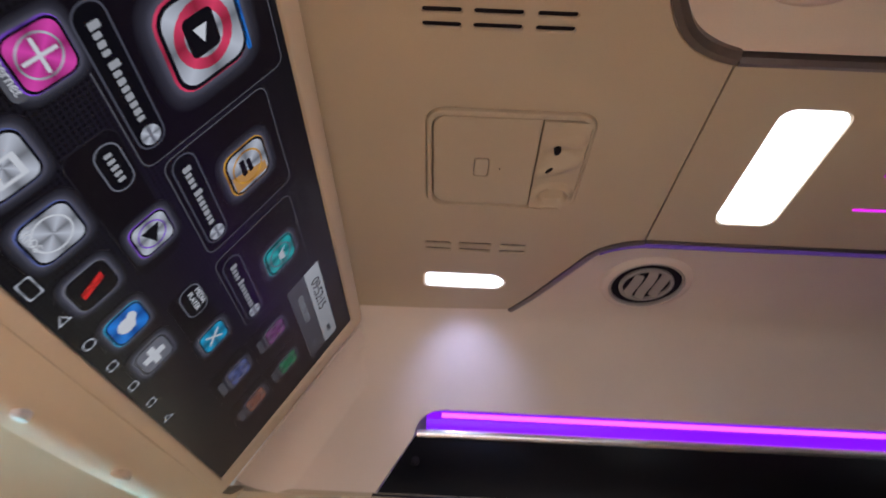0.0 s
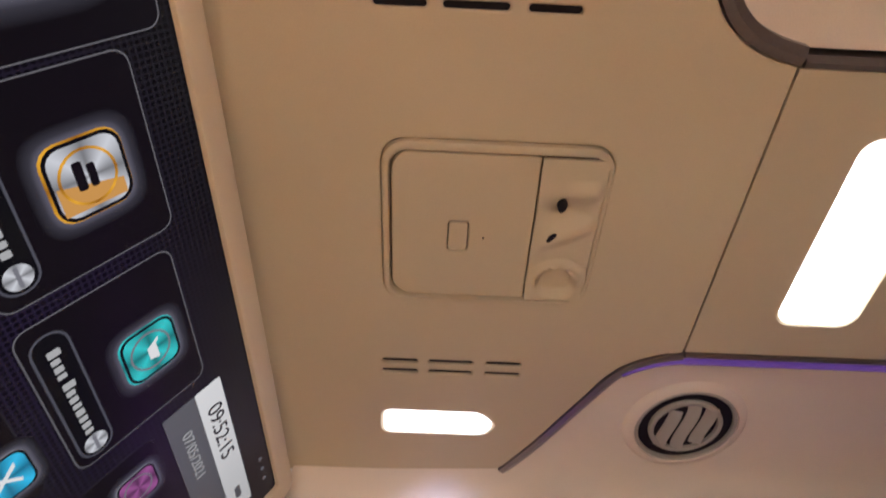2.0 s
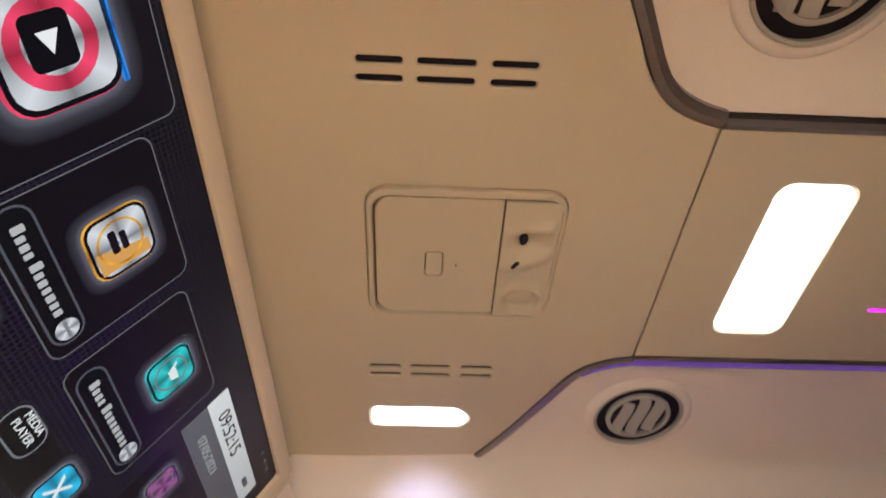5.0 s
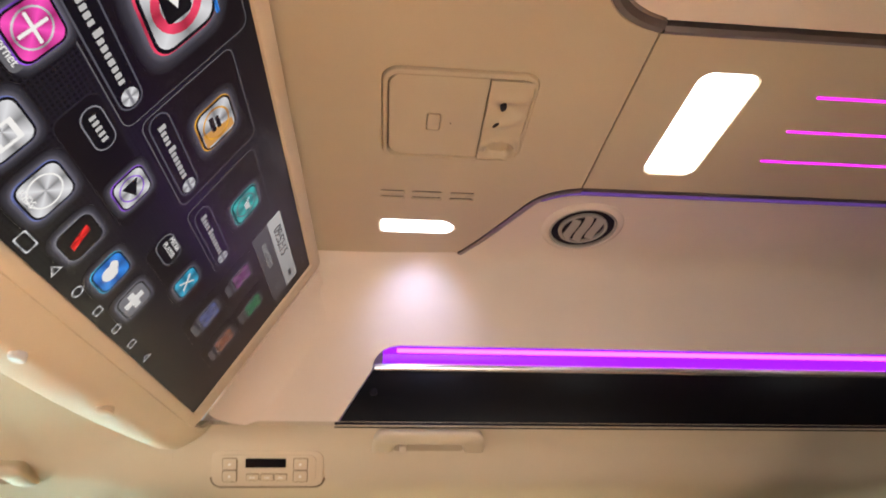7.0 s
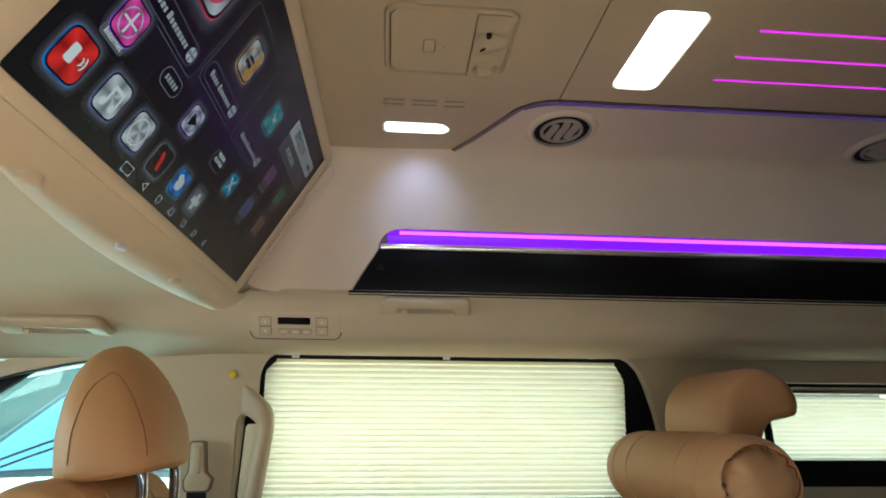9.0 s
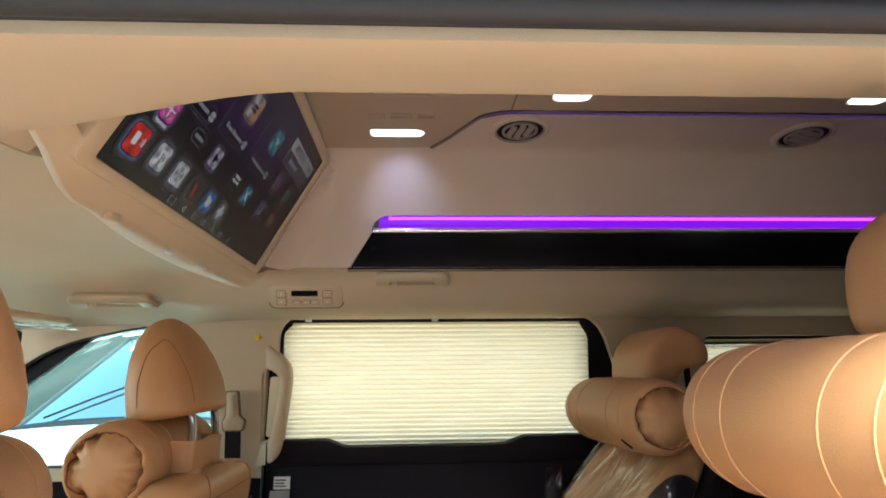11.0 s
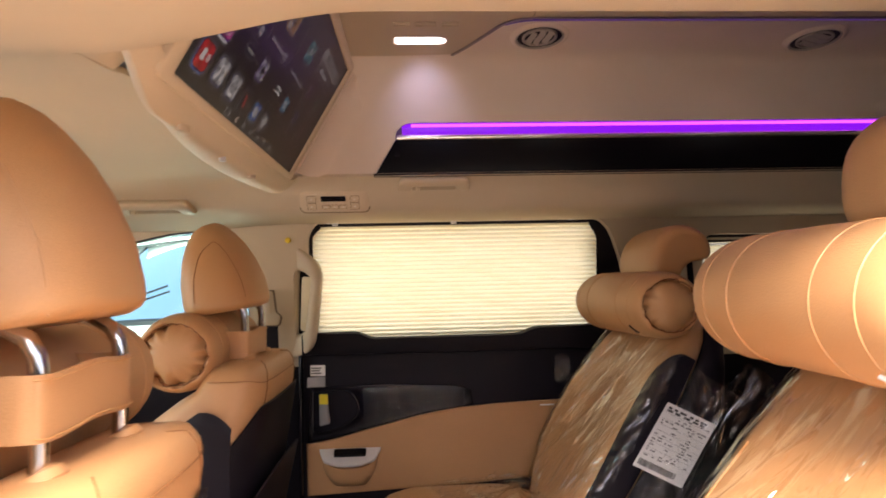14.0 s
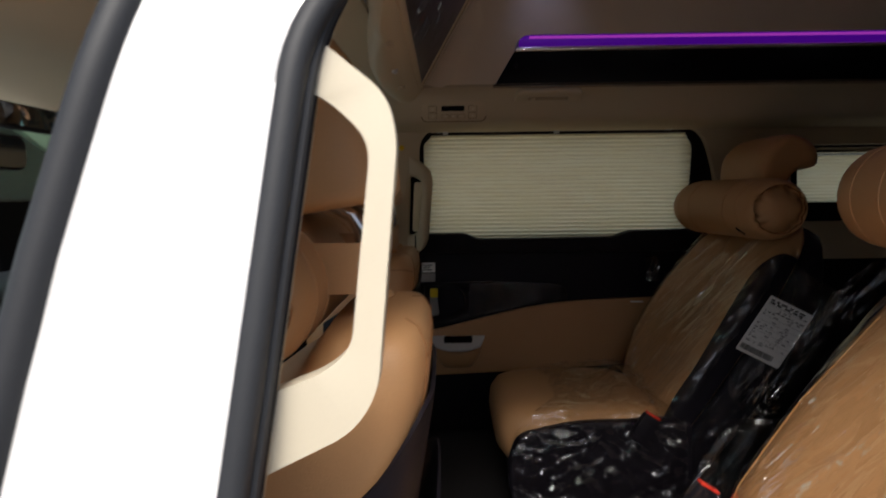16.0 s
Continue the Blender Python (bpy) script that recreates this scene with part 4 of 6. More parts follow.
big = icon("app_icon", 0.140, 0.252, 0.092, S["rose"], S_SILVER, S["rose"], "large red app button with a play mark")
patch("screen_mark", rr(0.138, 0.250, 0.038, 0.034, 0.006), S_BLACK, 0.0042, big)
patch("play_mark", [(0.131, 0.242), (0.147, 0.250), (0.131, 0.258)], S_WHITE, 0.0048, big)
patch("rim_light", rounded(0.098, 0.293, 0.182, 0.2985, 0.0025), S["blue"], 0.0022, big)
b = icon("app_icon", 0.305, 0.247, 0.062, S["orange"], S_SILVER, S["orange"], "orange and silver round app button")
patch("sheen", [(0.306, 0.223), (0.3285, 0.223), (0.3285, 0.271), (0.316, 0.271)], lit("screen_copper", (0.72, 0.36, 0.10), 0.9), 0.0031, b)
patch("mark", rr(0.305, 0.250, 0.018, 0.006, 0.002), S_TILE, 0.0042, b)
patch("mark", rr(0.303, 0.241, 0.022, 0.007, 0.002), S_TILE, 0.0042, b)
b = icon("app_icon", 0.478, 0.247, 0.056, S["teal"], S["teal"], S_SILVER_D, "teal shop app button with a basket")
patch("basket", [(0.468, 0.256), (0.472, 0.256), (0.475, 0.244), (0.487, 0.244), (0.490, 0.253), (0.474, 0.253)], S_WHITE, 0.0042, b)
b = icon("app_icon", 0.082, 0.122, 0.050, S["violet"], S["pink"], S_SILVER, "pink globe app button")
patch("meridian", rr(0.082, 0.122, 0.003, 0.028, 0.001), S_WHITE, 0.0042, b)
patch("equator", rr(0.082, 0.122, 0.028, 0.003, 0.001), S_WHITE, 0.0042, b)
pill = patch("pill", rr(0.080, 0.096, 0.048, 0.014, 0.006), S_GREY, 0.0014)
letters("letters", "Internet", 0.011, TV @ pose(0.080, 0.096, 0.0010), S_WHITE, pill)
b = icon("app_icon", 0.057, 0.053, 0.060, S["blue"], S["red"], None, "red app button with a white mark")
patch("white_mark", rr(0.053, 0.055, 0.012, 0.021, 0.003), S_WHITE, 0.0042, b)
for k in (0, 1):
    patch("wave", [(0.066 + 0.005 * k + 0.006 * math.cos(q), 0.055 + (0.006 + 0.003 * k) * math.sin(q)) for q in steps(-1.0, 1.0, 6)] + [(0.064 + 0.005 * k + 0.006 * math.cos(q), 0.055 + (0.006 + 0.003 * k) * math.sin(q)) for q in steps(1.0, -1.0, 6)], S_WHITE, 0.0042, b)
b = icon("app_icon", 0.136, 0.056, 0.056, S["slate"], S_SILVER, None, "silver app button with a music note")
for nx in (0.127, 0.146):
    patch("note_head", disc(nx, 0.046, 0.005, 12), S_WHITE, 0.0042, b)
    patch("note_stem", rr(nx + 0.004, 0.057, 0.003, 0.022, 0.001), S_WHITE, 0.0042, b)
patch("note_beam", rr(0.1405, 0.067, 0.022, 0.005, 0.001), S_WHITE, 0.0042, b)
b = icon("app_icon", 0.211, 0.053, 0.056, S["slate"], S_SILVER, S_WHITE, "silver app button with a round face")
letters("letters", "KIDS", 0.011, TV @ pose(0.204, 0.037, 0.0012), S_WHITE, b)
b = icon("app_icon", 0.287, 0.049, 0.050, S_SILVER_D, S_TILE, None, "black app button with a red mark")
patch("mark_slant", [(0.2790, 0.062), (0.2875, 0.062), (0.2950, 0.037), (0.2865, 0.037)], S["red"], 0.0046, b)
b = icon("app_icon", 0.363, 0.050, 0.050, S["cyan"], S["blue"], None, "blue app button with a white drop")
patch("drop_mark", [(0.363 + 0.010 * math.cos(q) - (0.006 if math.sin(q) > 0.6 else 0), 0.048 + 0.010 * math.sin(q) * (1.5 if math.sin(q) > 0.5 else 1)) for q in steps(0, 6.0, 22)], S_WHITE, 0.0042, b)
b = icon("app_icon", 0.435, 0.049, 0.050, S_SILVER_D, S_SILVER_D, None, "grey app button with a plus")
patch("plus", rr(0.435, 0.049, 0.028, 0.009, 0.001), S_WHITE, 0.0042, b)
patch("plus", rr(0.435, 0.049, 0.009, 0.028, 0.001), S_WHITE, 0.0045, b)
pill = patch("pill", rr(0.197, 0.124, 0.052, 0.026, 0.012), S_SILVER_D, 0.0014)
patch("pill_face", rr(0.197, 0.124, 0.049, 0.023, 0.011), S_BLACK, 0.0019, pill)
for k in range(5):
    patch("word_bar", rr(0.183 + 0.007 * k, 0.124, 0.0042, 0.0075, 0.001), S_TEXT, 0.0026, pill)
b = icon("app_icon", 0.287, 0.120, 0.046, S["violet"], S_SILVER, S["violet"], "silver app button with a black triangle")
patch("triangle", [(0.279, 0.110), (0.299, 0.120), (0.279, 0.131)], S_BLACK, 0.0044, b)
pill = patch("pill", rr(0.415, 0.118, 0.052, 0.030, 0.012), S_SILVER_D, 0.0014)
patch("pill_face", rr(0.415, 0.118, 0.049, 0.027, 0.011), S_BLACK, 0.0019, pill)
letters("letters", "MEDIA\nPLAYER", 0.010, TV @ pose(0.415, 0.1225, 0.0010), S_WHITE, pill)
b = icon("app_icon", 0.500, 0.114, 0.044, S_SILVER_D, S["cyan"], None, "blue app button with a white cross mark")
patch("cross", [(0.489, 0.104), (0.493, 0.104), (0.511, 0.125), (0.507, 0.125)], S_WHITE, 0.0042, b)
patch("cross", [(0.507, 0.104), (0.511, 0.104), (0.493, 0.125), (0.489, 0.125)], S_WHITE, 0.0046, b)
clock = patch("clock_face", rounded(0.566, 0.272, 0.786, 0.304, 0.002), S_WHITE, 0.0014, tv, "pale clock bar")
letters("time_text", "09:52:15", 0.026, TV @ pose(0.640, 0.288, 0.0010), S_TILE, clock)
patch("small_bar", rr(0.755, 0.288, 0.020, 0.008, 0.002), S_GREY, 0.0022, clock)
date_bar = patch("date_bar", rounded(0.566, 0.234, 0.786, 0.2715, 0.002), S_GREY, 0.0014)
letters("date_text", "07/05/2021", 0.017, TV @ pose(0.640, 0.252, 0.0010), S_TEXT, date_bar)
patch("word_bar", rr(0.752, 0.252, 0.022, 0.009, 0.002), S_SILVER_D, 0.0022, date_bar)
for k, nx in enumerate((0.242, 0.296, 0.346, 0.397, 0.450, 0.501, 0.553)):
    ny = 0.0125
    s = 0.0072
    if k == 0:
        o = rr(nx, ny, 0.024, 0.014, 0.002)
        i = rr(nx, ny, 0.021, 0.011, 0.002)
    elif k in (1, 6):
        o = [(nx - s, ny), (nx + s * 0.7, ny - s), (nx + s * 0.7, ny + s)]
        i = [(nx - s * 0.6, ny), (nx + s * 0.5, ny - s * 0.6), (nx + s * 0.5, ny + s * 0.6)]
    elif k == 2:
        o, i = disc(nx, ny, s, 14), disc(nx, ny, s * 0.75, 14)
    else:
        o, i = rr(nx, ny, s * 1.7, s * 1.7, 0.003), rr(nx, ny, s * 1.25, s * 1.25, 0.002)
    patch("nav_mark", o, S_SILVER, 0.0014, tv, "", [i])
for k in range(3):
    patch("status_mark", disc(0.740 + 0.02 * k, 0.328, 0.003, 8), S_SILVER_D, 0.0014)

# ---- side lining fittings ----


LN = Vector((0, -0.85, -0.527))
LU = Vector((0, -0.527, 0.85))


def grab_handle(x0, x1, y, z, label, thick):
    """A moulded grip with a finger notch, on the sloping lining."""
    h = thing("grab_handle", ((x0 + x1) / 2, y, z), label, "grab handle", "ceiling grab handles")
    o = Vector((0, y, z))
    at = lambda x, up, out: o + Vector((x, 0, 0)) + LU * up + LN * out
    k = thick
    outline = fillet([(x0, -0.024 * k), (x0 + 0.006, 0.024 * k), (x1 - 0.006, 0.024 * k), (x1, -0.024 * k), (x1 - 0.040, -0.024 * k), (x1 - 0.050, -0.002), (x0 + 0.050, -0.002), (x0 + 0.040, -0.024 * k)], [0.008, 0.024, 0.024, 0.008, 0.006, 0.006, 0.006, 0.006], 6)
    rise = lambda a, b: 0.030 * k * smooth(-0.026 * k, 0.012 * k, b)
    part("grip", plate(outline, [], lambda a, b, d: at(a, b, rise(a, b) - d), 0.026, 0.007), CREAM, h, angle=50)
    # darker cream plate: shade of the notch put into its colour
    part("notch_shade", plate(rounded(x0 + 0.044, -0.018 * k, x1 - 0.044, 0.004, 0.006), [], lambda a, b, d: at(a, b, 0.002 - d), 0.006), CREAM_SHADED, h, "darker plate for the shade in the finger notch")
    part("coat_hook", plate(rounded(x0 + 0.056, -0.020, x0 + 0.070, -0.006, 0.003), [], lambda a, b, d: at(a, b, 0.018 - d), 0.018, 0.003), CREAM, h)
    return h


grab_handle(-0.046, 0.182, 1.150, 1.634, "cream folding grab handle under the black panel", 1.18)
grab_handle(-0.945, -0.695, 1.212, 1.582, "cream folding grab handle over the front seat", 1.25)


def panel_put(a, b, d):
    return Vector((-0.2475 + a, 1.194, 1.591)) + LU * b * 1.0 - LN * (d - 0.013)


climate = thing("climate_panel", (-0.2475, 1.2, 1.56), "cream rear climate control panel with a small dark display", "control panel")
# dark plates under body and keys draw their shadow outlines in colour
part("shadow_outline", plate(rounded(-0.1120, -0.0400, 0.1120, 0.0400, 0.021), [], lambda a, b, d: panel_put(a, b, d + 0.0045), 0.02), CREAM_DARK, climate)
part("body", plate(rounded(-0.108, -0.036, 0.108, 0.036, 0.018), [], panel_put, 0.02, 0.003), CREAM, climate)
raised = lambda l: (lambda a, b, d: panel_put(a, b, d - l))
part("face", plate(rounded(-0.094, -0.026, 0.094, 0.028, 0.012), [], raised(0.003), 0.01, 0.001), CREAM, climate)
part("display", plate(rounded(-0.042, 0.004, 0.036, 0.022, 0.002), [], raised(0.0045), 0.01), PIANO, climate, "dark display")
for bx in (-0.072, 0.064):
    for by in (0.011, -0.013):
        part("key_shade", plate(rr(bx, by, 0.029, 0.024, 0.004), [], raised(0.0036), 0.004), CREAM_DARK, climate)
        key = part("key", plate(rr(bx, by, 0.026, 0.021, 0.003), [], raised(0.006), 0.01, 0.001), CREAM, climate)
        part("mark", plate(rr(bx, by, 0.005, 0.004, 0.001), [], raised(0.0066), 0.002), PAPER, key)
for bx in (-0.028, 0.0, 0.026):
    part("key_shade", plate(rr(bx, -0.015, 0.0255, 0.0145, 0.003), [], raised(0.0036), 0.004), CREAM_DARK, climate)
    key = part("key", plate(rr(bx, -0.015, 0.023, 0.012, 0.002), [], raised(0.006), 0.01, 0.001), CREAM, climate)
    part("mark", plate(rr(bx, -0.015, 0.010, 0.002, 0.0005), [], raised(0.0066), 0.002), PAPER, key)

# ---- far pillar ----
for clip_x, clip_z in ((-0.444, 1.482), (0.861, 1.477)):
    solo("pillar_clip", loft([[(clip_x + 0.010 * r * math.cos(q), 1.414 - h + (1.482 - clip_z) * 0.12, clip_z + 0.010 * r * math.sin(q)) for q in [2 * math.pi * k / 16 for k in range(16)]] for r, h in ((1, -0.004), (1, 0.003), (0.6, 0.005))]), YELLOW, "small yellow round clip on the pillar trim", "clip", group="pillar clips")


def upright_handle(y, inward, label):
    h = thing("grab_handle", (-0.40, y, 1.02), label, "grab handle", "upright grab handles")
    top_end, low_end = ((-0.52, 1.510), (-0.54, 1.020)) if inward < 0 else ((-0.478, 1.495), (-0.520, 1.028))
    outer = fillet([top_end, (-0.425, 1.472), (-0.336, 1.400), (-0.326, 1.36), (-0.346, 1.125), (-0.368, 1.090), (-0.475, 1.038), low_end], [0.01, 0.03, 0.03, 0.03, 0.04, 0.04, 0.02, 0.01])
    hole = fillet([(-0.412, 1.378), (-0.385, 1.366), (-0.364, 1.345), (-0.384, 1.165), (-0.40, 1.150), (-0.424, 1.142)], 0.012) if inward < 0 else fillet([(-0.477, 1.428), (-0.392, 1.396), (-0.351, 1.356), (-0.370, 1.166), (-0.392, 1.146), (-0.503, 1.104)], [0.01, 0.02, 0.022, 0.022, 0.02, 0.01])

    def bulge(a):
        if inward < 0:
            return 0.048 * smooth(-0.465, -0.355, a) - 0.022
        return 0.034 * smooth(-0.50, -0.37, a) - 0.004 + 0.028 * smooth(-0.42, -0.46, a)

    part("grip", plate(outer, [hole], lambda a, b, d: Vector((a, y + inward * (bulge(a) - d) - inward * (1.549 - b) * 0.12 - (0.050 * smooth(1.33, 1.13, b) * smooth(-0.44, -0.37, a) if inward < 0 else 0.0), b)), 0.046, 0.014 if inward < 0 else 0.019), CREAM if inward < 0 else CREAM_LIT, h, angle=60)
    if inward < 0:
        part("slot_edge", plate(rounded(-0.398, 1.160, -0.362, 1.352, 0.010), [], lambda a, b, d: Vector((a - (1.352 - b) * 0.06, y - 0.010 + d + (1.549 - b) * 0.12, b)), 0.006, 0.001), BLIND_EDGE, h, "pale strip seen in the slot")
    return h


upright_handle(1.408, -1, "cream upright grab handle on the pillar trim")
upright_handle(-0.265, 1, "cream upright grab handle beside the open door")

belt = thing("seat_belt", (-0.52, 1.40, 0.9), "black seat belt hanging from a cream guide loop", "seat belt")
part("guide", plate(fillet([(-0.528, 1.305), (-0.495, 1.305), (-0.488, 1.23), (-0.470, 1.215), (-0.478, 1.185), (-0.535, 1.185), (-0.540, 1.21), (-0.528, 1.23)], 0.008), [], lambda a, b, d: Vector((a, 1.392 + d + (1.3 - b) * 0.12, b)), 0.02, 0.005), CREAM, belt, "cream guide loop")
# slightly larger dark plate: the guide's shaded outline put in as colour
part("guide_shade", plate(fillet([(-0.532, 1.309), (-0.491, 1.309), (-0.484, 1.23), (-0.466, 1.215), (-0.474, 1.181), (-0.539, 1.181), (-0.544, 1.21), (-0.532, 1.23)], 0.008), [], lambda a, b, d: Vector((a, 1.398 + d + (1.3 - b) * 0.12, b)), 0.014), CREAM_DARK, belt)
part("cover", plate(rounded(-0.521, 1.225, -0.500, 1.295, 0.006), [], lambda a, b, d: Vector((a, 1.388 + d + (1.3 - b) * 0.12, b)), 0.01, 0.003), CREAM, belt)
part("webbing", sheet(lambda u, v: (u, 1.405 + (1.3 - v) * 0.12, v), [-0.532, -0.482], steps(0.6, 1.195, 4), 0.0025), BLACK_CLOTH, belt, "black webbing")

# ---- sliding door inner panel ----
door = thing("door_1", (0.2, 1.46, 0.35), "closed sliding door with black and tan inner panel", "door", kind="structure")


def door_put(y0):
    return lambda a, b, d: Vector((a, y0 + (1.15 - b) * 0.05 + d, b))


belt_top = [(-0.40, 1.150), (-0.205, 1.152), (-0.155, 1.129), (0.375, 1.131), (0.435, 1.155), (0.85, 1.160)]
part("upper_panel", plate(fillet([(-0.40, 1.075)] + belt_top + [(0.85, 1.075)], [0, 0.01, 0.02, 0.02, 0.02, 0.02, 0.01, 0]), [], door_put(1.410), 0.06, 0.006), BLACK, door, "black top roll")
part("middle_panel", plate([(-0.40, 0.70), (-0.40, 1.0735), (0.85, 1.0735), (0.85, 0.70)], [], door_put(1.434), 0.04, 0.004), BLACK_CLOTH, door)
gloss = along([(-0.386, 0.770), (-0.30, 0.782), (-0.12, 0.826), (0.04, 0.862), (0.20, 0.883)], 4)
pocket = fillet([(-0.372, 0.950), (-0.372, 0.800), (-0.28, 0.812), (-0.205, 0.858), (-0.205, 0.910), (-0.24, 0.950)], [0.012, 0.015, 0.03, 0.03, 0.03, 0.03])
part("gloss_trim", plate([(p[0], p[1]) for p in gloss] + fillet([(0.26, 0.895), (0.16, 0.952), (-0.10, 0.964), (-0.386, 0.962)], [0.0, 0.04, 0.01, 0.01])[1:], [pocket], door_put(1.422), 0.02, 0.003), PIANO, door, "gloss black trim strip")
well = part("handle_well", plate(pocket, [], door_put(1.450), 0.01), BLACK, door, "black handle recess")
part("handle_ring", tube([(p[0] * 0.96 - 0.01, 1.436, p[1] * 0.99 + 0.008) for p in pocket], 0.004, 6, True), PIANO, well)
part("handle_lever", plate(fillet([(-0.345, 0.822), (-0.308, 0.830), (-0.318, 0.930), (-0.345, 0.932)], 0.006), [], door_put(1.424), 0.016, 0.004), LEVER, well, "satin grey lever")
part("tag", plate(rounded(-0.343, 0.900, -0.313, 0.936, 0.004), [], door_put(1.420), 0.004, 0.001), YELLOW, well, "yellow paper tag")
tan_top = [(p[0], p[1] - 0.003) for p in along([(-0.392, 0.764), (-0.30, 0.778), (-0.12, 0.823), (0.04, 0.859), (0.22, 0.882), (0.52, 0.893), (0.85, 0.895)], 4)]
part("insert", plate([(-0.392, 0.578), (0.2, 0.605), (0.85, 0.650)][::-1] + tan_top, [], door_put(1.418), 0.03, 0.010), TAN, door, "tan leather insert")
part("lower_panel", plate([(-0.40, 0.34), (-0.40, 0.700), (0.85, 0.700), (0.85, 0.34)], [], door_put(1.440), 0.03, 0.004), BLACK, door, "black lower panel")
part("edge_strip", box(-0.4115, -0.402, 1.415, 1.46, 0.36, 1.075, 0.003), PIANO, door)
part("trim_clip", box(0.44, 0.49, 1.419, 1.424, 0.874, 0.879, 0.001), PAPER, door)


def pod(u, v):
    q = math.pi * u
    w = 0.098 * (1 - 0.50 * v ** 2.2)
    out = 0.060 * math.sin(q) ** 0.8
    top = 0.734 - out * 0.75
    return (-0.237 + w * -math.cos(q), 1.438 - out * math.sqrt(max(0.0, 1 - v ** 2.4)), top - (top - 0.616) * v)


arm = part("switch_pod", sheet(pod, steps(0, 1, 24), steps(0, 1, 10), 0.005), TAN, door, "tan rounded switch pod", angle=60)
plate_pts = fillet([(-0.345, 1.432), (-0.129, 1.432), (-0.148, 1.392), (-0.20, 1.376), (-0.275, 1.376), (-0.326, 1.392)], [0.004, 0.004, 0.012, 0.02, 0.02, 0.012])
part("switch_plate", plate(plate_pts, [], lambda a, b, d: Vector((a, b, 0.738 + d - (1.432 - b) * 0.75)), 0.008, 0.002), SATIN, arm, "satin silver switch plate")
part("switch", plate(rounded(-0.292, 1.402, -0.180, 1.424, 0.006), [], lambda a, b, d: Vector((a, b, 0.745 + d - (1.432 - b) * 0.75)), 0.008, 0.002), PIANO, arm, "black window switch")

sticker = thing("door_label", (-0.352, 1.43, 0.985), "small white paper label taped to the black door trim", "label")
part("paper", box(-0.374, -0.322, 1.4345, 1.4385, 1.000, 1.038, 0.001), PAPER, sticker)
for k in range(3):
    part("print_bar", box(-0.370, -0.335 - 0.006 * (k % 2), 1.4330, 1.4344, 1.008 + 0.009 * k, 1.012 + 0.009 * k), INK, sticker)
# clear plastic; the opaque grey stands in for the glare on it
part("plastic_flap", sheet(lambda u, v: (u, 1.432 - 0.004 * math.sin(u * 60), v), steps(-0.384, -0.322, 6), steps(0.962, 0.997, 3), 0.001), LEVER, sticker, "clear plastic flap, its glare put in as grey")
solo("plastic_tape", sheet(lambda u, v: (u, 1.430 - 0.003 * math.sin(u * 120 + v * 40), v), steps(0.50, 0.555, 8), steps(0.955, 1.055, 6), 0.001), PLASTIC_THIN, "crumpled strip of clear tape on the door", "tape")



def strip_film(u, v):
    x = -0.19 + 0.36 * u
    lo, hi = height_at(gloss_line, x) + 0.004, 0.955
    return (x, 1.418 + (1.15 - (lo + (hi - lo) * v)) * 0.05 - 0.004 * abs(noise.noise((x * 22, v * 3, 6.0))) - 0.002, lo + (hi - lo) * v)


gloss_line = [(p[0], p[1]) for p in gloss]
solo("protective_film", sheet(strip_film, steps(0, 1, 40), steps(0, 1, 10), 0.0), PLASTIC_THIN, "crumpled clear film on the door's gloss strip", "plastic film")

# ---- rear side window ----
win2 = thing("window_2", (1.5, 1.44, 1.18), "rear side window with a drawn cream blind", "window", kind="structure")
part("blind_pleats", sheet(lambda u, v: wall_put(u, 1.255 + 0.180 * v / 28, 0.012 + (0.004 if v % 2 else 0)), steps(1.075, 1.94, 6), range(29), 0.0), BLIND, win2, "cream pleated blind", angle=10)
part("blind_rail", tube([wall_put(1.06, 1.452, -0.01), wall_put(1.9, 1.452, -0.01)], 0.010, 8), CHROME, win2, "shiny rail")
part("window_frame", plate(rounded(1.02, 1.15, 2.0, 1.50, 0.02), [rounded(1.075, 1.255, 1.94, 1.462, 0.02)], lambda a, b, d: wall_put(a, b, d + 0.032), 0.02), BLACK, win2)
p2 = part("pane", plate(rounded(1.06, 1.19, 1.945, 1.47, 0.02), [], lambda a, b, d: wall_put(a, b, d + 0.045), 0.004), CLEAR, win2)
p2.visible_shadow = False

# ---- seats ----


def at_levels(levels, s):
    for (s0, *a), (s1, *b) in zip(levels, levels[1:]):
        if s <= s1:
            t = (s - s0) / (s1 - s0)
            return [p + (q - p) * t for p, q in zip(a, b)]
    return levels[-1][1:]


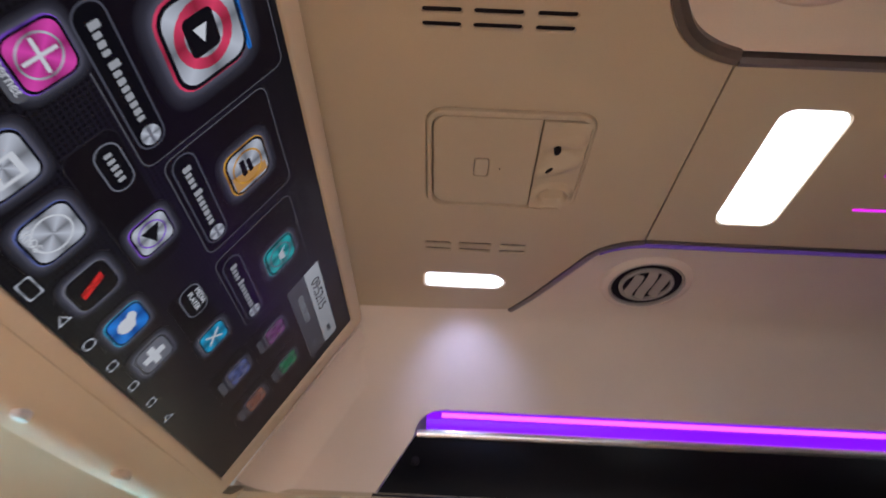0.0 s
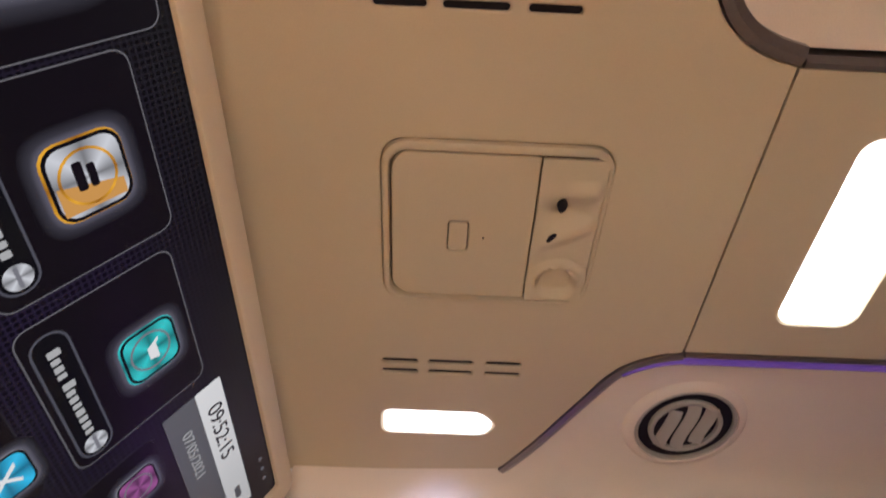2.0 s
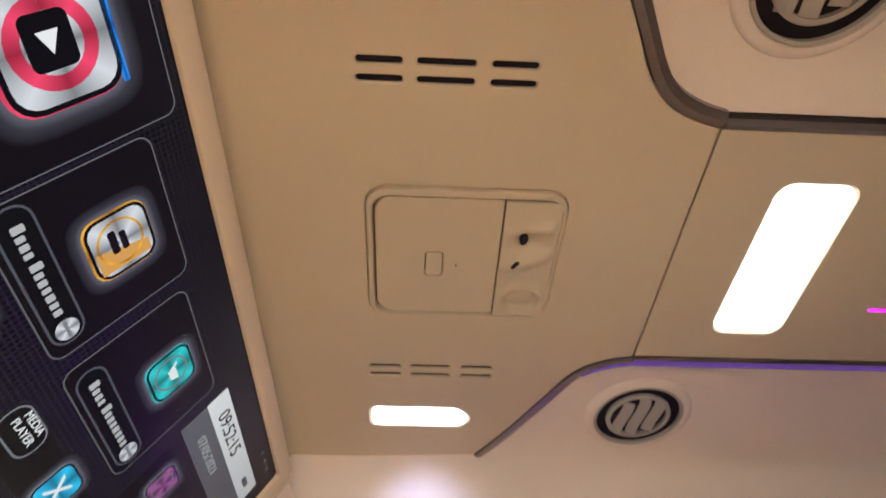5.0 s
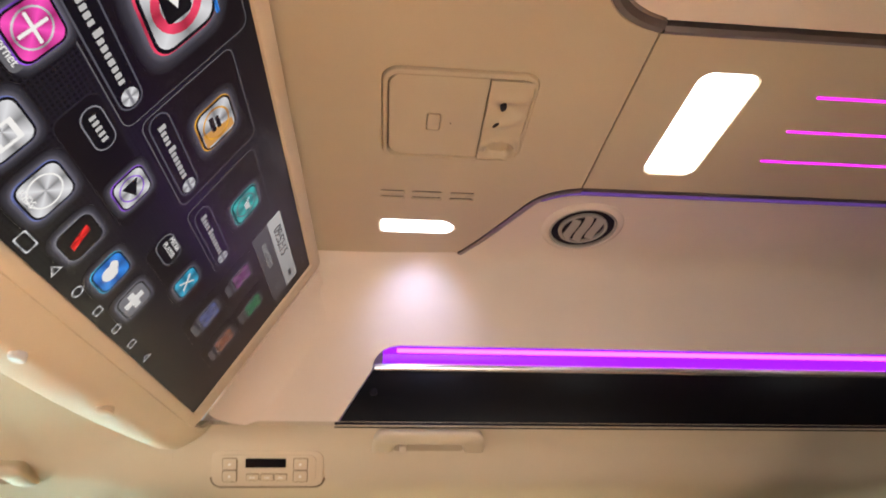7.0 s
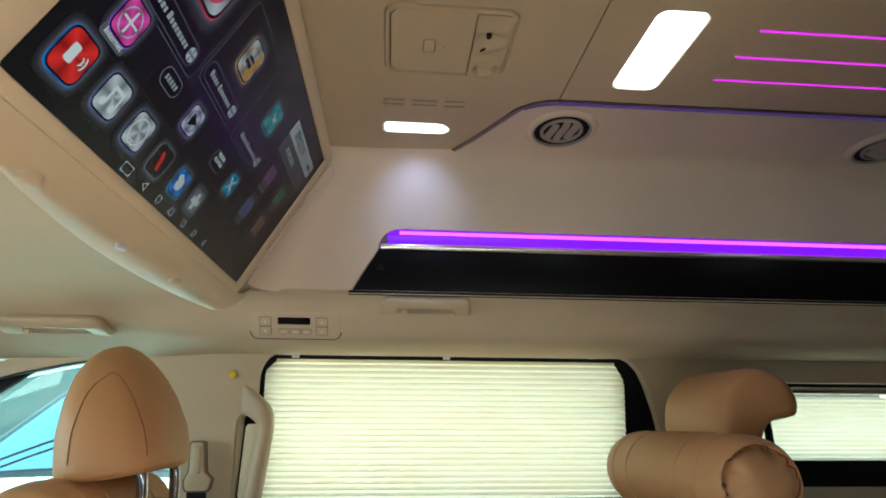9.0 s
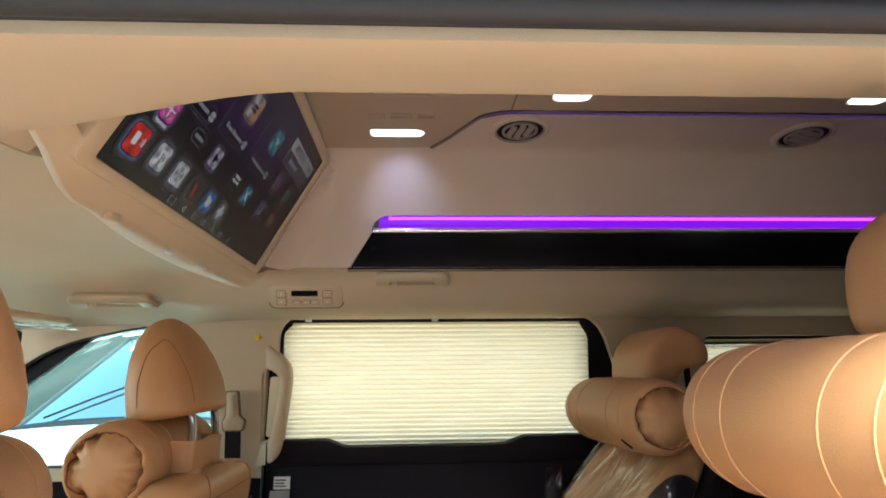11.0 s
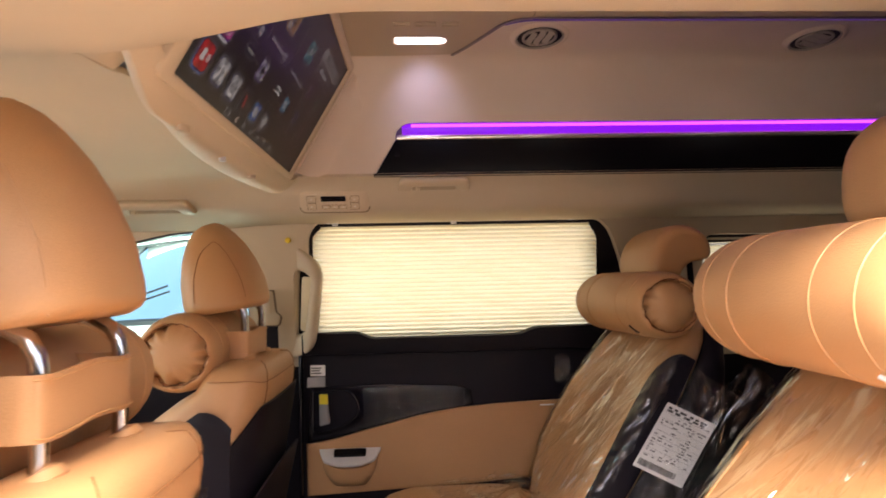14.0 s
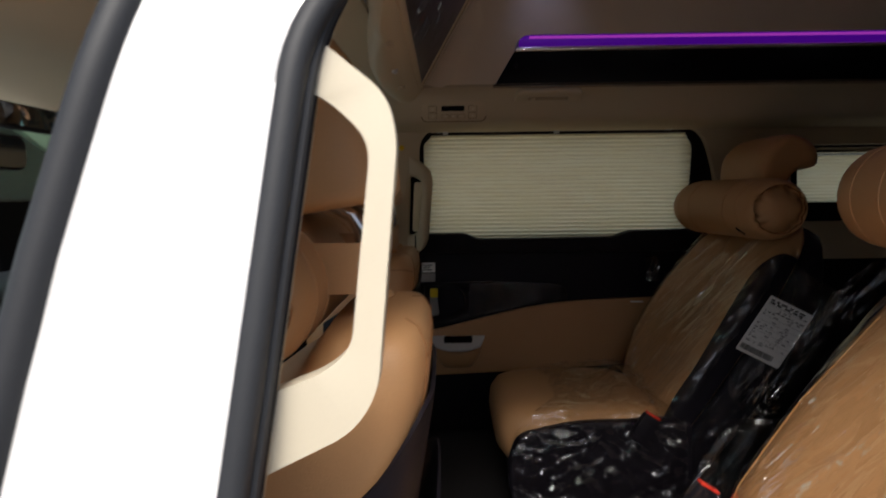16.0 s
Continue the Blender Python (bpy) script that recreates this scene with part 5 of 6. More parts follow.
def front_seat(rx, cy, hh, inboard, z0, wide, back=0.0):
    seat = thing("front_seat", (rx - 0.2, cy, 0.33), "tan leather front seat with black shell and raised headrest", "car seat", "front seats")
    # headrest: level, half width, front, back
    HL = [(0.0, 0.122, -0.146, 0.016), (0.02, 0.132, -0.158, 0.028), (0.05, 0.138, -0.166, 0.033), (0.12, 0.140, -0.172, 0.034), (0.35, 0.134, -0.180, 0.022), (0.60, 0.118, -0.178, -0.004), (0.78, 0.096, -0.168, -0.032), (0.90, 0.070, -0.152, -0.058), (0.97, 0.042, -0.132, -0.078), (1.0, 0.012, -0.112, -0.096)]

    def hpoint(s, q, grow=0.0):
        w, f, bk = at_levels(HL, s)
        z = z0 + hh * s + 0.028 * (1 - s) * ((f + bk) / 2 + (bk - f) / 2 * math.cos(q)) / 0.17
        cs, sn = math.cos(q), math.sin(q)
        p = 2 / 2.6
        return Vector((rx + (f + bk) / 2 + ((bk - f) / 2 + grow) * math.copysign(abs(cs) ** p, cs), cy + (w + grow) * math.copysign(abs(sn) ** p, sn), z))

    lev = [0, 0.02, 0.05, 0.09, 0.15, 0.25, 0.35, 0.47, 0.58, 0.68, 0.76, 0.83, 0.89, 0.93, 0.96, 0.985, 1.0]
    hr = part("headrest", loft([[hpoint(s, 2 * math.pi * k / 40) for k in range(40)] for s in lev]), TAN, seat, "tan leather headrest", angle=60)
    for sg in (-1, 1):
        qs = [sg * 1.90, sg * 0.80]
        path = [hpoint(0.02 + 0.74 * math.sin(math.pi * t) ** 0.42, qs[0] + (qs[1] - qs[0]) * t, 0.0004) for t in steps(0.0, 0.04, 8) + steps(0.05, 0.95, 40) + steps(0.96, 1.0, 8)]
        part("piping", tube(path, 0.0011, 6), TAN_LINE if cy > YC else TAN, hr)
    for dy in (-0.086, 0.086):
        part("rod", tube([(rx + back, cy + dy, 1.06), (rx + back, cy + dy, 1.235), (rx + back - 0.003, cy + dy, 1.258), (rx + back - 0.014, cy + dy, 1.277), (rx + back - 0.045, cy + dy, 1.296)], 0.0100, 14), CHROME, seat, "chrome headrest rod")
        part("rod_collar", loft([[(rx + back + 0.028 * r * math.cos(q), cy + dy + 0.028 * r * math.sin(q), z + 0.008 * math.cos(q)) for q in [2 * math.pi * k / 18 for k in range(18)]] for r, z in ((1, 1.105), (1, 1.130), (0.75, 1.138), (0.4, 1.138))]), TAN, seat)
    # backrest: height, half width, front, back
    BL = [(0.50, 0.235, -0.22, 0.00), (0.70, 0.262, -0.205, 0.025), (0.90, 0.268, -0.245, 0.055), (1.00, 0.262, -0.205, 0.072), (1.04, 0.258, -0.150, 0.077), (1.07, 0.250, -0.100, 0.080), (1.108, 0.236, -0.075, 0.078), (1.128, 0.212, -0.060, 0.066), (1.135, 0.15, -0.035, 0.04)]

    def bpoint(z, q, grow=0.0, power=4.0):
        w, f, bk = at_levels(BL, z)
        cs, sn = math.cos(q), math.sin(q)
        p = 2 / power
        return Vector((rx + (f + bk) / 2 + ((bk - f) / 2 + grow) * math.copysign(abs(cs) ** p, cs), cy + (w * wide + grow) * math.copysign(abs(sn) ** p, sn), z))

    zs = [0.50, 0.6, 0.7, 0.8, 0.9, 0.95, 1.0, 1.04, 1.07, 1.09, 1.105, 1.118, 1.128, 1.133, 1.135]
    part("backrest", loft([[bpoint(z, 2 * math.pi * k / 48) for k in range(48)] for z in zs]), TAN, seat, "tan leather backrest", angle=60)
    for q in (0.45, -0.45):
        part("piping", tube([bpoint(z, q, 0.001) for z in (1.0, 1.04, 1.07, 1.09, 1.105, 1.118, 1.128, 1.133)], 0.0011, 6), TAN_LINE, seat)
    part("piping", tube([bpoint(1.088, q, 0.001) for q in steps(-0.45, 0.45, 14)], 0.0012, 6), TAN_LINE, seat)
    part("piping", tube([bpoint(1.088 + 0.012 * smooth(0.45, 1.3, t), inboard * t, 0.001) for t in steps(0.45, 1.9, 20)], 0.0012, 6), TAN_LINE, seat)

    def shell(u, v):
        q = -1.75 + 3.5 * u
        top = 1.035 - 0.115 * smooth(0.45, 1.6, abs(q))
        return bpoint(0.46 + (top - 0.46) * v if 0.46 + (top - 0.46) * v > 0.50 else 0.50, q, 0.010)

    sh = part("back_shell", sheet(shell, steps(0, 1, 30), steps(0.08, 1, 14), 0.006), BLACK_CLOTH, seat, "black back shell")
    part("map_pocket", sheet(lambda u, v: bpoint(0.55 + 0.27 * v + 0.05 * math.sin(math.pi * u), -0.75 + 1.5 * u, 0.016 + 0.020 * v), steps(0, 1, 14), steps(0, 1, 6), 0.005), BLACK_CLOTH, sh, "black map pocket")

    def shield(u, v):
        x = -0.165 + 0.185 * u
        top = 1.036 - 0.67 * max(0.0, -0.054 - x) - 9.0 * max(0.0, x + 0.045) ** 2
        z = 0.5 + (top - 0.5) * v
        w, f, bk = at_levels(BL, z)
        tuck = 0.030 * smooth(0.035, 0.0, x - f) + 0.012 * smooth(0.03, 0.0, bk - x)
        return (rx + x, cy + inboard * (w * wide + 0.012 - tuck - 0.006 * smooth(0.96, 1.0, v)), z)

    part("side_shield", sheet(shield, steps(0, 1, 20), steps(0, 0.9, 12) + steps(0.92, 1, 6), 0.005), BLACK_CLOTH, seat, "black side shield", angle=60)
    part("piping", tube([Vector(shield(u, 0.90 - 0.05 * abs(u - 0.6))) + Vector((0, inboard * 0.001, 0)) for u in steps(0.06, 0.94, 18)], 0.0016, 6), BLACK_SEAM, seat, "black seam on the side shield")
    cush = [((rx - 0.36, cy, z), (hx, 0, 0), (0, hy, 0)) for z, hx, hy in ((0.46, 0.24, 0.22), (0.50, 0.26, 0.245), (0.60, 0.265, 0.25), (0.65, 0.255, 0.24), (0.675, 0.22, 0.20))]
    part("cushion", blob(cush, 40, 4), TAN, seat, "tan leather cushion", angle=60)
    part("base", box(rx - 0.55, rx - 0.1, cy - 0.2, cy + 0.2, 0.335, 0.46, 0.02), BLACK, seat)
    return seat


def neck_bolster(x, y0, y1, z, r, label, strap=None, turn=0.0, zip_at=0.072, mid=None, lift=0.01):
    """A leather roll with gathered ends; strap: the x at which its loop passes behind the headrest rods."""
    roll = thing("neck_bolster", (x, (y0 + y1) / 2, z - r), label, "cushion", "neck rolls")
    n = 66
    L = y1 - y0
    END = [(-0.014, 0.0), (-0.013, 0.25), (-0.009, 0.45), (-0.002, 0.60), (0.006, 0.69), (0.011, 0.745), (0.003, 0.775), (-0.002, 0.80), (0.001, 0.835), (0.007, 0.89), (0.017, 0.945), (0.032, 0.982), (0.060, 1.0)]
    pts = END + [(L / 2, 1.012)] + [(L - d, f) for d, f in reversed(END)]

    def spot(d, f, q):
        fold = 0.0
        if 0.4 < f < 0.83:
            wave = 0.6 * math.sin(q * 11 + 2.4 * math.sin(2 * q + x * 9) + x * 20) + 1.6 * noise.noise((math.cos(q) * 2.1 + x * 7, math.sin(q) * 2.1, y0 * 3)) + 0.1
            fold = (0.025 if strap else 0.015) * max(0.0, wave) * smooth(0.5, 0.74, f) * smooth(0.83, 0.77, f) - 0.004 * (f < 0.7) * math.sin(3 * q + 1)
        dd = d + fold if d < L / 2 else d - fold
        rad = max(0.0004, r * f) * (1 + 0.014 * noise.noise((math.cos(q) * 1.5, d * 6, math.sin(q) * 1.5 + x)) * (f > 0.9))
        xc = x + turn * (dd - L / 2)
        return (xc + rad * math.cos(q), y0 + dd, z + rad * math.sin(q) * 0.97)

    cover = part("cover", loft([[spot(d, f, 2 * math.pi * k / n) for k in range(n)] for d, f in pts]), TAN, roll, "tan leather cover with gathered ends", angle=80)
    for d, f, th in ((0.060, 1.000, 0.0013), (0.130, 1.005, 0.0017), (L - 0.130, 1.005, 0.0017), (L - 0.060, 1.000, 0.0013)):
        part("seam", tube([spot(d, f, 2 * math.pi * k / 48) for k in range(48)], th, 8, True), TAN, cover)
    # hem in darkened tan: the shade in the gathered fold is in its colour
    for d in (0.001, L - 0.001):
        part("hem", tube([spot(d, 0.775 + 0.018 * math.sin(k * 2.1), 2 * math.pi * k / 60) for k in range(60)], 0.0022, 6, True), TAN_DARK, cover, "gathered hem with fold shade in its dark colour")
    if strap is None:
        if zip_at > 0.05:
            part("zip_end", tube([spot(zip_at + 0.012 - 0.05 * k, 1.010, 3.78 + 1.2 * k) for k in steps(0, 0.26, 5)], 0.0030, 6), BLACK, cover, "black zip end")
        else:
            pz = lambda dy, q: (x + (r + 0.004) * math.cos(q), y0 + zip_at + dy, z + (r + 0.004) * math.sin(q))
            part("zip_slider", bar([pz(0.028, 3.90), pz(0.021, 3.94), pz(0.014, 3.98)], 0.005, 0.004, (1, 0, 1)), SATIN, cover, "silver zip slider")
            part("zip_pull", bar([pz(0.014, 3.98), pz(0.002, 4.05), pz(-0.016, 4.14)], 0.006, 0.003, (1, 0, 1)), BLUE_CLIP, cover, "blue zip pull")
    if strap is not None:
        ym = mid
        z1 = z + lift
        loop = [(x + 0.05, ym - 0.104), (strap - 0.02, ym - 0.104), (strap + 0.002, ym - 0.100), (strap + 0.013, ym - 0.086), (strap + 0.017, ym), (strap + 0.013, ym + 0.086), (strap + 0.002, ym + 0.100), (strap - 0.02, ym + 0.104), (x + 0.05, ym + 0.104)]
        part("strap", sheet(lambda u, v: (u.x, u.y, z1 + v * 0.035 + 0.003 * math.sin(u.y * 40)), along(loop, 4), (-1, -0.9, 0, 0.9, 1), 0.004), TAN, roll, "tan leather strap round the rods", angle=50)
        for v in (-0.030, 0.030):
            part("stitching", tube([(p[0] + 0.003, p[1], z1 + v + 0.003 * math.sin(p[1] * 40)) for p in along(loop, 4)[8:-8]], 0.0012, 5), TAN_SEAM, roll)
    return roll


front_seat(-0.447, 0.977, 0.234, -1, 1.268, 1.0)
front_seat(-0.385, 0.045, 0.265, 1, 1.296, 0.83, -0.012)
neck_bolster(-0.580, 0.762, 1.20, 1.164, 0.100, "tan leather neck roll strapped to the headrest rods", -0.447, mid=0.977)
neck_bolster(-0.543, -0.190, 0.372, 1.182, 0.100, "tan leather neck roll strapped to the headrest rods", -0.397, mid=0.040, lift=0.026)


def lounge_seat(dx, cy, dz, head_x, head_z, name_label):
    """A second-row seat, reclined; the origin of its plan is the far one."""
    seat = thing("lounge_seat", (0.2 + dx, cy, 0.33), name_label, "car seat", "second-row seats")
    d = Vector((0.366, 0, 0.570)).normalized()
    nb = Vector((0.570, 0, -0.366)).normalized()
    o = Vector((0.335 + dx, cy, 0.50 + dz))
    # along the back: half width, forward bulge, depth behind
    ML = [(0.0, 0.215, 0.050), (0.06, 0.232, 0.070), (0.20, 0.248, 0.100), (0.40, 0.250, 0.096), (0.60, 0.238, 0.082), (0.72, 0.215, 0.070), (0.79, 0.180, 0.058), (0.83, 0.13, 0.04), (0.84, 0.08, 0.02)]

    def front(s, q, grow=0.0):
        w, t = at_levels(ML, s)
        cs, sn = math.cos(q), math.sin(q)
        side = math.copysign(1.0, sn) if cy > YC else 0.0
        t += float(np.interp(s, (0.0, 0.1, 0.2, 0.3, 0.5, 0.7, 0.8), (-0.040, -0.030, 0.0, 0.036, 0.056, 0.050, 0.03))) * smooth(0.15, 0.8, side * abs(sn))
        dip = 0.018 * math.cos(q * 1.0) ** 2 * (1 - abs(math.sin(q))) * smooth(0.05, 0.2, s) * smooth(0.8, 0.6, s)
        f = max(0.0, cs) ** 0.45
        return o + d * s + Vector((0, (w + grow) * math.copysign(abs(sn) ** 0.62, sn), 0)) - nb * ((t + grow) * f - dip * f)

    ss = [0, 0.02, 0.06, 0.12, 0.2, 0.3, 0.4, 0.5, 0.6, 0.68, 0.74, 0.78, 0.81, 0.83, 0.84]
    qs = steps(-math.pi / 2, math.pi / 2, 32)
    pad = part("backrest", loft([[front(s, q) for q in qs] + [o + d * s + nb * 0.012 + Vector((0, at_levels(ML, s)[0] * k, 0)) for k in (0.95, 0.5, 0, -0.5, -0.95)] for s in ss]), TAN, seat, "tan leather backrest", angle=65)
    for q in (-1, 1):
        part("piping", tube([front(s, q * (math.pi / 2 - 0.58 - 0.30 * smooth(0.25, 0.66, s)), 0.0012) for s in ss[1:9]], 0.0019, 6), TAN_SEAM, pad)
    aisle = -1 if cy > YC else 1
    part("side_bolster", sheet(lambda u, v: front(v, aisle * (math.pi / 2 - u * (0.56 + 0.30 * smooth(0.25, 0.66, v)) * math.sqrt(max(0.0, 1 - (max(0.0, v - 0.60) / 0.121) ** 2))), 0.0055), steps(0, 1, 12), [0.02, 0.06, 0.12, 0.2, 0.3, 0.4, 0.5, 0.57, 0.60, 0.63, 0.66, 0.69, 0.705, 0.715, 0.72], 0.0), BLACK_CLOTH, pad, "black side bolster", angle=60)
    rings = []
    for s in (-0.02, 0.0, 0.2, 0.45, 0.64, 0.74, 0.80, 0.83):
        w, t = at_levels(ML, max(s, 0))
        dep = 0.15 * (1 if s < 0.6 else 1 - 0.5 * smooth(0.6, 0.83, s))
        ring = []
        for k in range(28):
            q = 2 * math.pi * k / 28
            cs, sn = math.cos(q), math.sin(q)
            ring.append(o + d * s + nb * (0.008 + dep / 2 + dep / 2 * math.copysign(abs(cs) ** 0.5, cs)) + Vector((0, (w + 0.004) * math.copysign(abs(sn) ** 0.5, sn), 0)))
        rings.append(ring)
    part("back_shell", loft(rings), BLACK_CLOTH, seat, "black side and back shell", angle=60)
    # headrest that curls over to the rear
    prof = [(0.655, 1.290), (0.648, 1.352), (0.660, 1.415), (0.695, 1.456), (0.748, 1.476), (0.808, 1.453), (0.833, 1.410), (0.829, 1.373), (0.800, 1.366), (0.765, 1.362), (0.738, 1.335), (0.722, 1.290)]
    prof = fillet(prof, 0.03, 3)
    mx, mz = 0.735, 1.395
    rings = []
    for oy, k in ((-0.142, 0.55), (-0.140, 0.78), (-0.132, 0.90), (-0.115, 0.97), (-0.085, 1.0), (0.085, 1.0), (0.115, 0.97), (0.132, 0.90), (0.140, 0.78), (0.142, 0.55)):
        rings.append([Vector((mx + (a - mx) * k + head_x, cy + oy, mz + (b - mz) * k + head_z)) for a, b in prof])
    part("headrest", loft(rings), TAN, seat, "tan leather headrest curling to the rear", angle=75)
    h = Vector((0.790 + head_x, cy, 1.40 + head_z))
    for dy in (-0.07, 0.07):
        part("rod", tube([o + d * 0.78 + Vector((0, dy, 0)) + nb * 0.05, h + Vector((0, dy, -0.03))], 0.008, 10), BLACK, seat, "dark headrest rod")
    # cushion
    cx = 0.125 + dx
    lev = [((cx, cy, z + dz), (hx, 0, 0), (0, hy, 0)) for z, hx, hy in ((0.50, 0.235, 0.225), (0.53, 0.255, 0.243), (0.58, 0.262, 0.25), (0.625, 0.258, 0.247), (0.655, 0.24, 0.23), (0.672, 0.205, 0.20), (0.678, 0.15, 0.15))]
    part("cushion", blob(lev, 44, 4.5), TAN, seat, "tan leather cushion", angle=65)
    for sg in (-1, 1):
        part("side_cover", plate(fillet([(cx - 0.225, 0.40 + dz), (cx + 0.30, 0.40 + dz), (cx + 0.30, 0.650 + dz), (cx - 0.05, 0.648 + dz), (cx - 0.20, 0.615 + dz), (cx - 0.235, 0.53 + dz)], [0.05, 0.02, 0.03, 0.09, 0.07, 0.07], 7), [], lambda a, b, dd: Vector((a, cy + sg * (0.268 - dd - 0.10 * max(0.0, b - dz - 0.56)), b)), 0.04, 0.016), BLACK_CLOTH, seat, "black side cover")
    part("base", box(cx - 0.2, cx + 0.24, cy - 0.21, cy + 0.21, 0.335, 0.51, 0.02), BLACK, seat)
    # buckle
    by = cy + aisle * 0.282
    tilt_at = Matrix.Translation((cx + 0.150 + (0.05 if cy < YC else 0.0), by, 0.640 + dz)) @ pose(0, 0, 0, 0, 32, 0)

    def tilted(bm):
        bm.transform(tilt_at)
        return bm

    bk = part("buckle", tilted(box(-0.026, 0.026, -0.012, 0.012, -0.045, 0.040, 0.006)), BLACK, seat, "black belt buckle")
    part("button", tilted(box(-0.022, 0.022, -0.010, 0.010, 0.0405, 0.0455, 0.001)), RED, bk, "red release button")
    # plastic covers
    cov = thing("plastic_cover", tuple(o), "clear wrinkled plastic cover over the tan backrest", "plastic cover", "plastic covers")

    def ridge(a, b, c, sharp=3.2):
        return max(0.0, 1 - abs(noise.noise((a, b, c))) * sharp) ** 2

    def cover(u, v):
        s, q = 0.02 + 0.73 * v, -math.pi / 2 * 1.0 + math.pi * u
        p = front(s, q, 0.005)
        w = p.y + 0.35 * s
        k = 0.010 * ridge(w * 6 + 0.5 * noise.noise((s * 5, w * 4, 1.0)), s * 1.3, dx * 9) + 0.007 * ridge(w * 15 + 2 * s, s * 2.2, 3.1) * smooth(0.15, 0.6, s) + 0.003 * ridge(w * 34, s * 9, 7.7, 2.5)
        return p - nb * (k * math.sin(math.pi * u) ** 0.5 * (1.0 if cy > YC else 0.45) + 0.001)

    part("film", sheet(cover, steps(0, 1, 180), steps(0, 1, 140), 0.0), PLASTIC if cy > YC else PLASTIC_LOOSE, cov, angle=40)

    def side_film(u, v):
        s = 0.70 * v
        p = o + d * s + nb * (-0.01 + 0.16 * u) + Vector((0, -at_levels(ML, s)[0] - 0.012, 0))
        return p - Vector((0, 0.020 * max(0.0, 1 - abs(noise.noise((u * 2.5 + s * 3, s * 6, dx * 5))) * 3) ** 2 + 0.006 * noise.noise((u * 5, s * 12, 1.0)), 0))

    if cy < YC:
        def drape(u, v):
            s = 0.05 + 0.66 * v
            p = o + d * s + nb * (-0.150 + 0.06 * s + 0.26 * u) + Vector((0, at_levels(ML, s)[0] + 0.014, 0))
            return p + Vector((0, 0.022 * ridge(u * 2.2 + s * 2.5, s * 4, 9.0) + 0.010 * noise.noise((u * 5, s * 11, 4.0)), 0)) - nb * 0.014 * noise.noise((s * 9, u, 2.0))

        part("loose_edge", sheet(drape, steps(0, 1, 40), steps(0, 1, 90), 0.0), PLASTIC_SIDE, cov, "loose hanging film edge", angle=40)
    part("side_film", sheet(side_film, steps(0, 1, 40), steps(0, 1, 90), 0.0), PLASTIC_SIDE, cov, angle=40)
    cov2 = thing("plastic_cover", (cx, cy, 0.66 + dz), "clear wrinkled plastic cover on the seat cushion", "plastic cover", "plastic covers")

    def seat_film(u, v):
        x0 = cx - 0.07 + 0.035 * noise.noise((v * 5, dx, 3.0)) - 0.10 * smooth(0.35, 0.0, v)
        x, y = x0 + (cx + 0.24 - x0) * u, cy - 0.262 + 0.47 * v
        z = 0.684 + dz - 0.030 * smooth(0.05, 0.0, v) - 0.006 * smooth(0.08, 0.0, u)
        k = (0.004 + 0.010 * smooth(cx - 0.05, cx + 0.10, x)) * (ridge(x * 6 + y * 5, y * 7 - x * 4, 2.0) + 0.6 * ridge(x * 15 - y * 6, y * 13, 5.0) + 0.2 * ridge(x * 34, y * 30, 8.0, 2.5)) * smooth(0.0, 0.1, u)
        k += 0.045 * math.exp(-((x - cx - 0.150 - 0.2 * (y - cy)) / 0.050) ** 2 - ((y - cy + 0.06) / 0.13) ** 2)
        return (x, y, z + k)

    part("film", sheet(seat_film, steps(0, 1, 110), steps(0, 1, 110), 0.0), PLASTIC_SEAT, cov2, angle=40)

    def hanging_film(u, v):
        x = cx - 0.222 + 0.50 * u
        top = dz + float(np.interp(x - cx, (-0.235, -0.20, -0.12, -0.05, 0.30), (0.56, 0.622, 0.648, 0.660, 0.664)))
        z = 0.415 + dz + (top - 0.415 - dz) * v
        k = 0.011 * ridge(x * 5 + z * 4, z * 9 - x * 3, 6.0) + 0.007 * ridge(x * 12 - z * 9, z * 16, 1.0) + 0.003 * ridge(x * 30, z * 26, 4.0, 2.5)
        return (x, cy - (0.268 - 0.10 * max(0.0, z - dz - 0.56)) - 0.003 - k * (1 - 0.6 * v ** 6) + 0.030 * smooth(0.90, 1.0, v), z + 0.006 * smooth(0.9, 1.0, v))

    part("side_film", sheet(hanging_film, steps(0, 1, 110), steps(0, 1, 60), 0.0), PLASTIC_HEM, cov2, "crinkled film over the black side", angle=40)
    return seat


lounge_seat(0.0, 1.035, 0.0, 0.0, 0.0, "reclined tan leather second-row seat in plastic wrap")
lounge_seat(-0.105, 0.0, 0.035, -0.035, 0.09, "reclined tan leather second-row seat in plastic wrap")
neck_bolster(0.640, 0.800, 1.265, 1.250, 0.092, "tan leather neck roll lying on the reclined backrest", None, -0.085)
neck_bolster(0.550, -0.165, 0.272, 1.292, 0.100, "tan leather neck roll lying on the reclined backrest", None, 0.0, 0.035)

# label card on the seat's black side
card = thing("label_card", (0.64, 0.77, 0.80), "white printed label card on the seat's black side", "card")
co, cu, cv = Vector((0.626, 0.768, 1.013)), Vector((0.118, -0.004, -0.060)), Vector((-0.099, -0.008, -0.148))


def card_put(a, b, d):
    return co + cu * a + cv * b + Vector((0, d, 0))


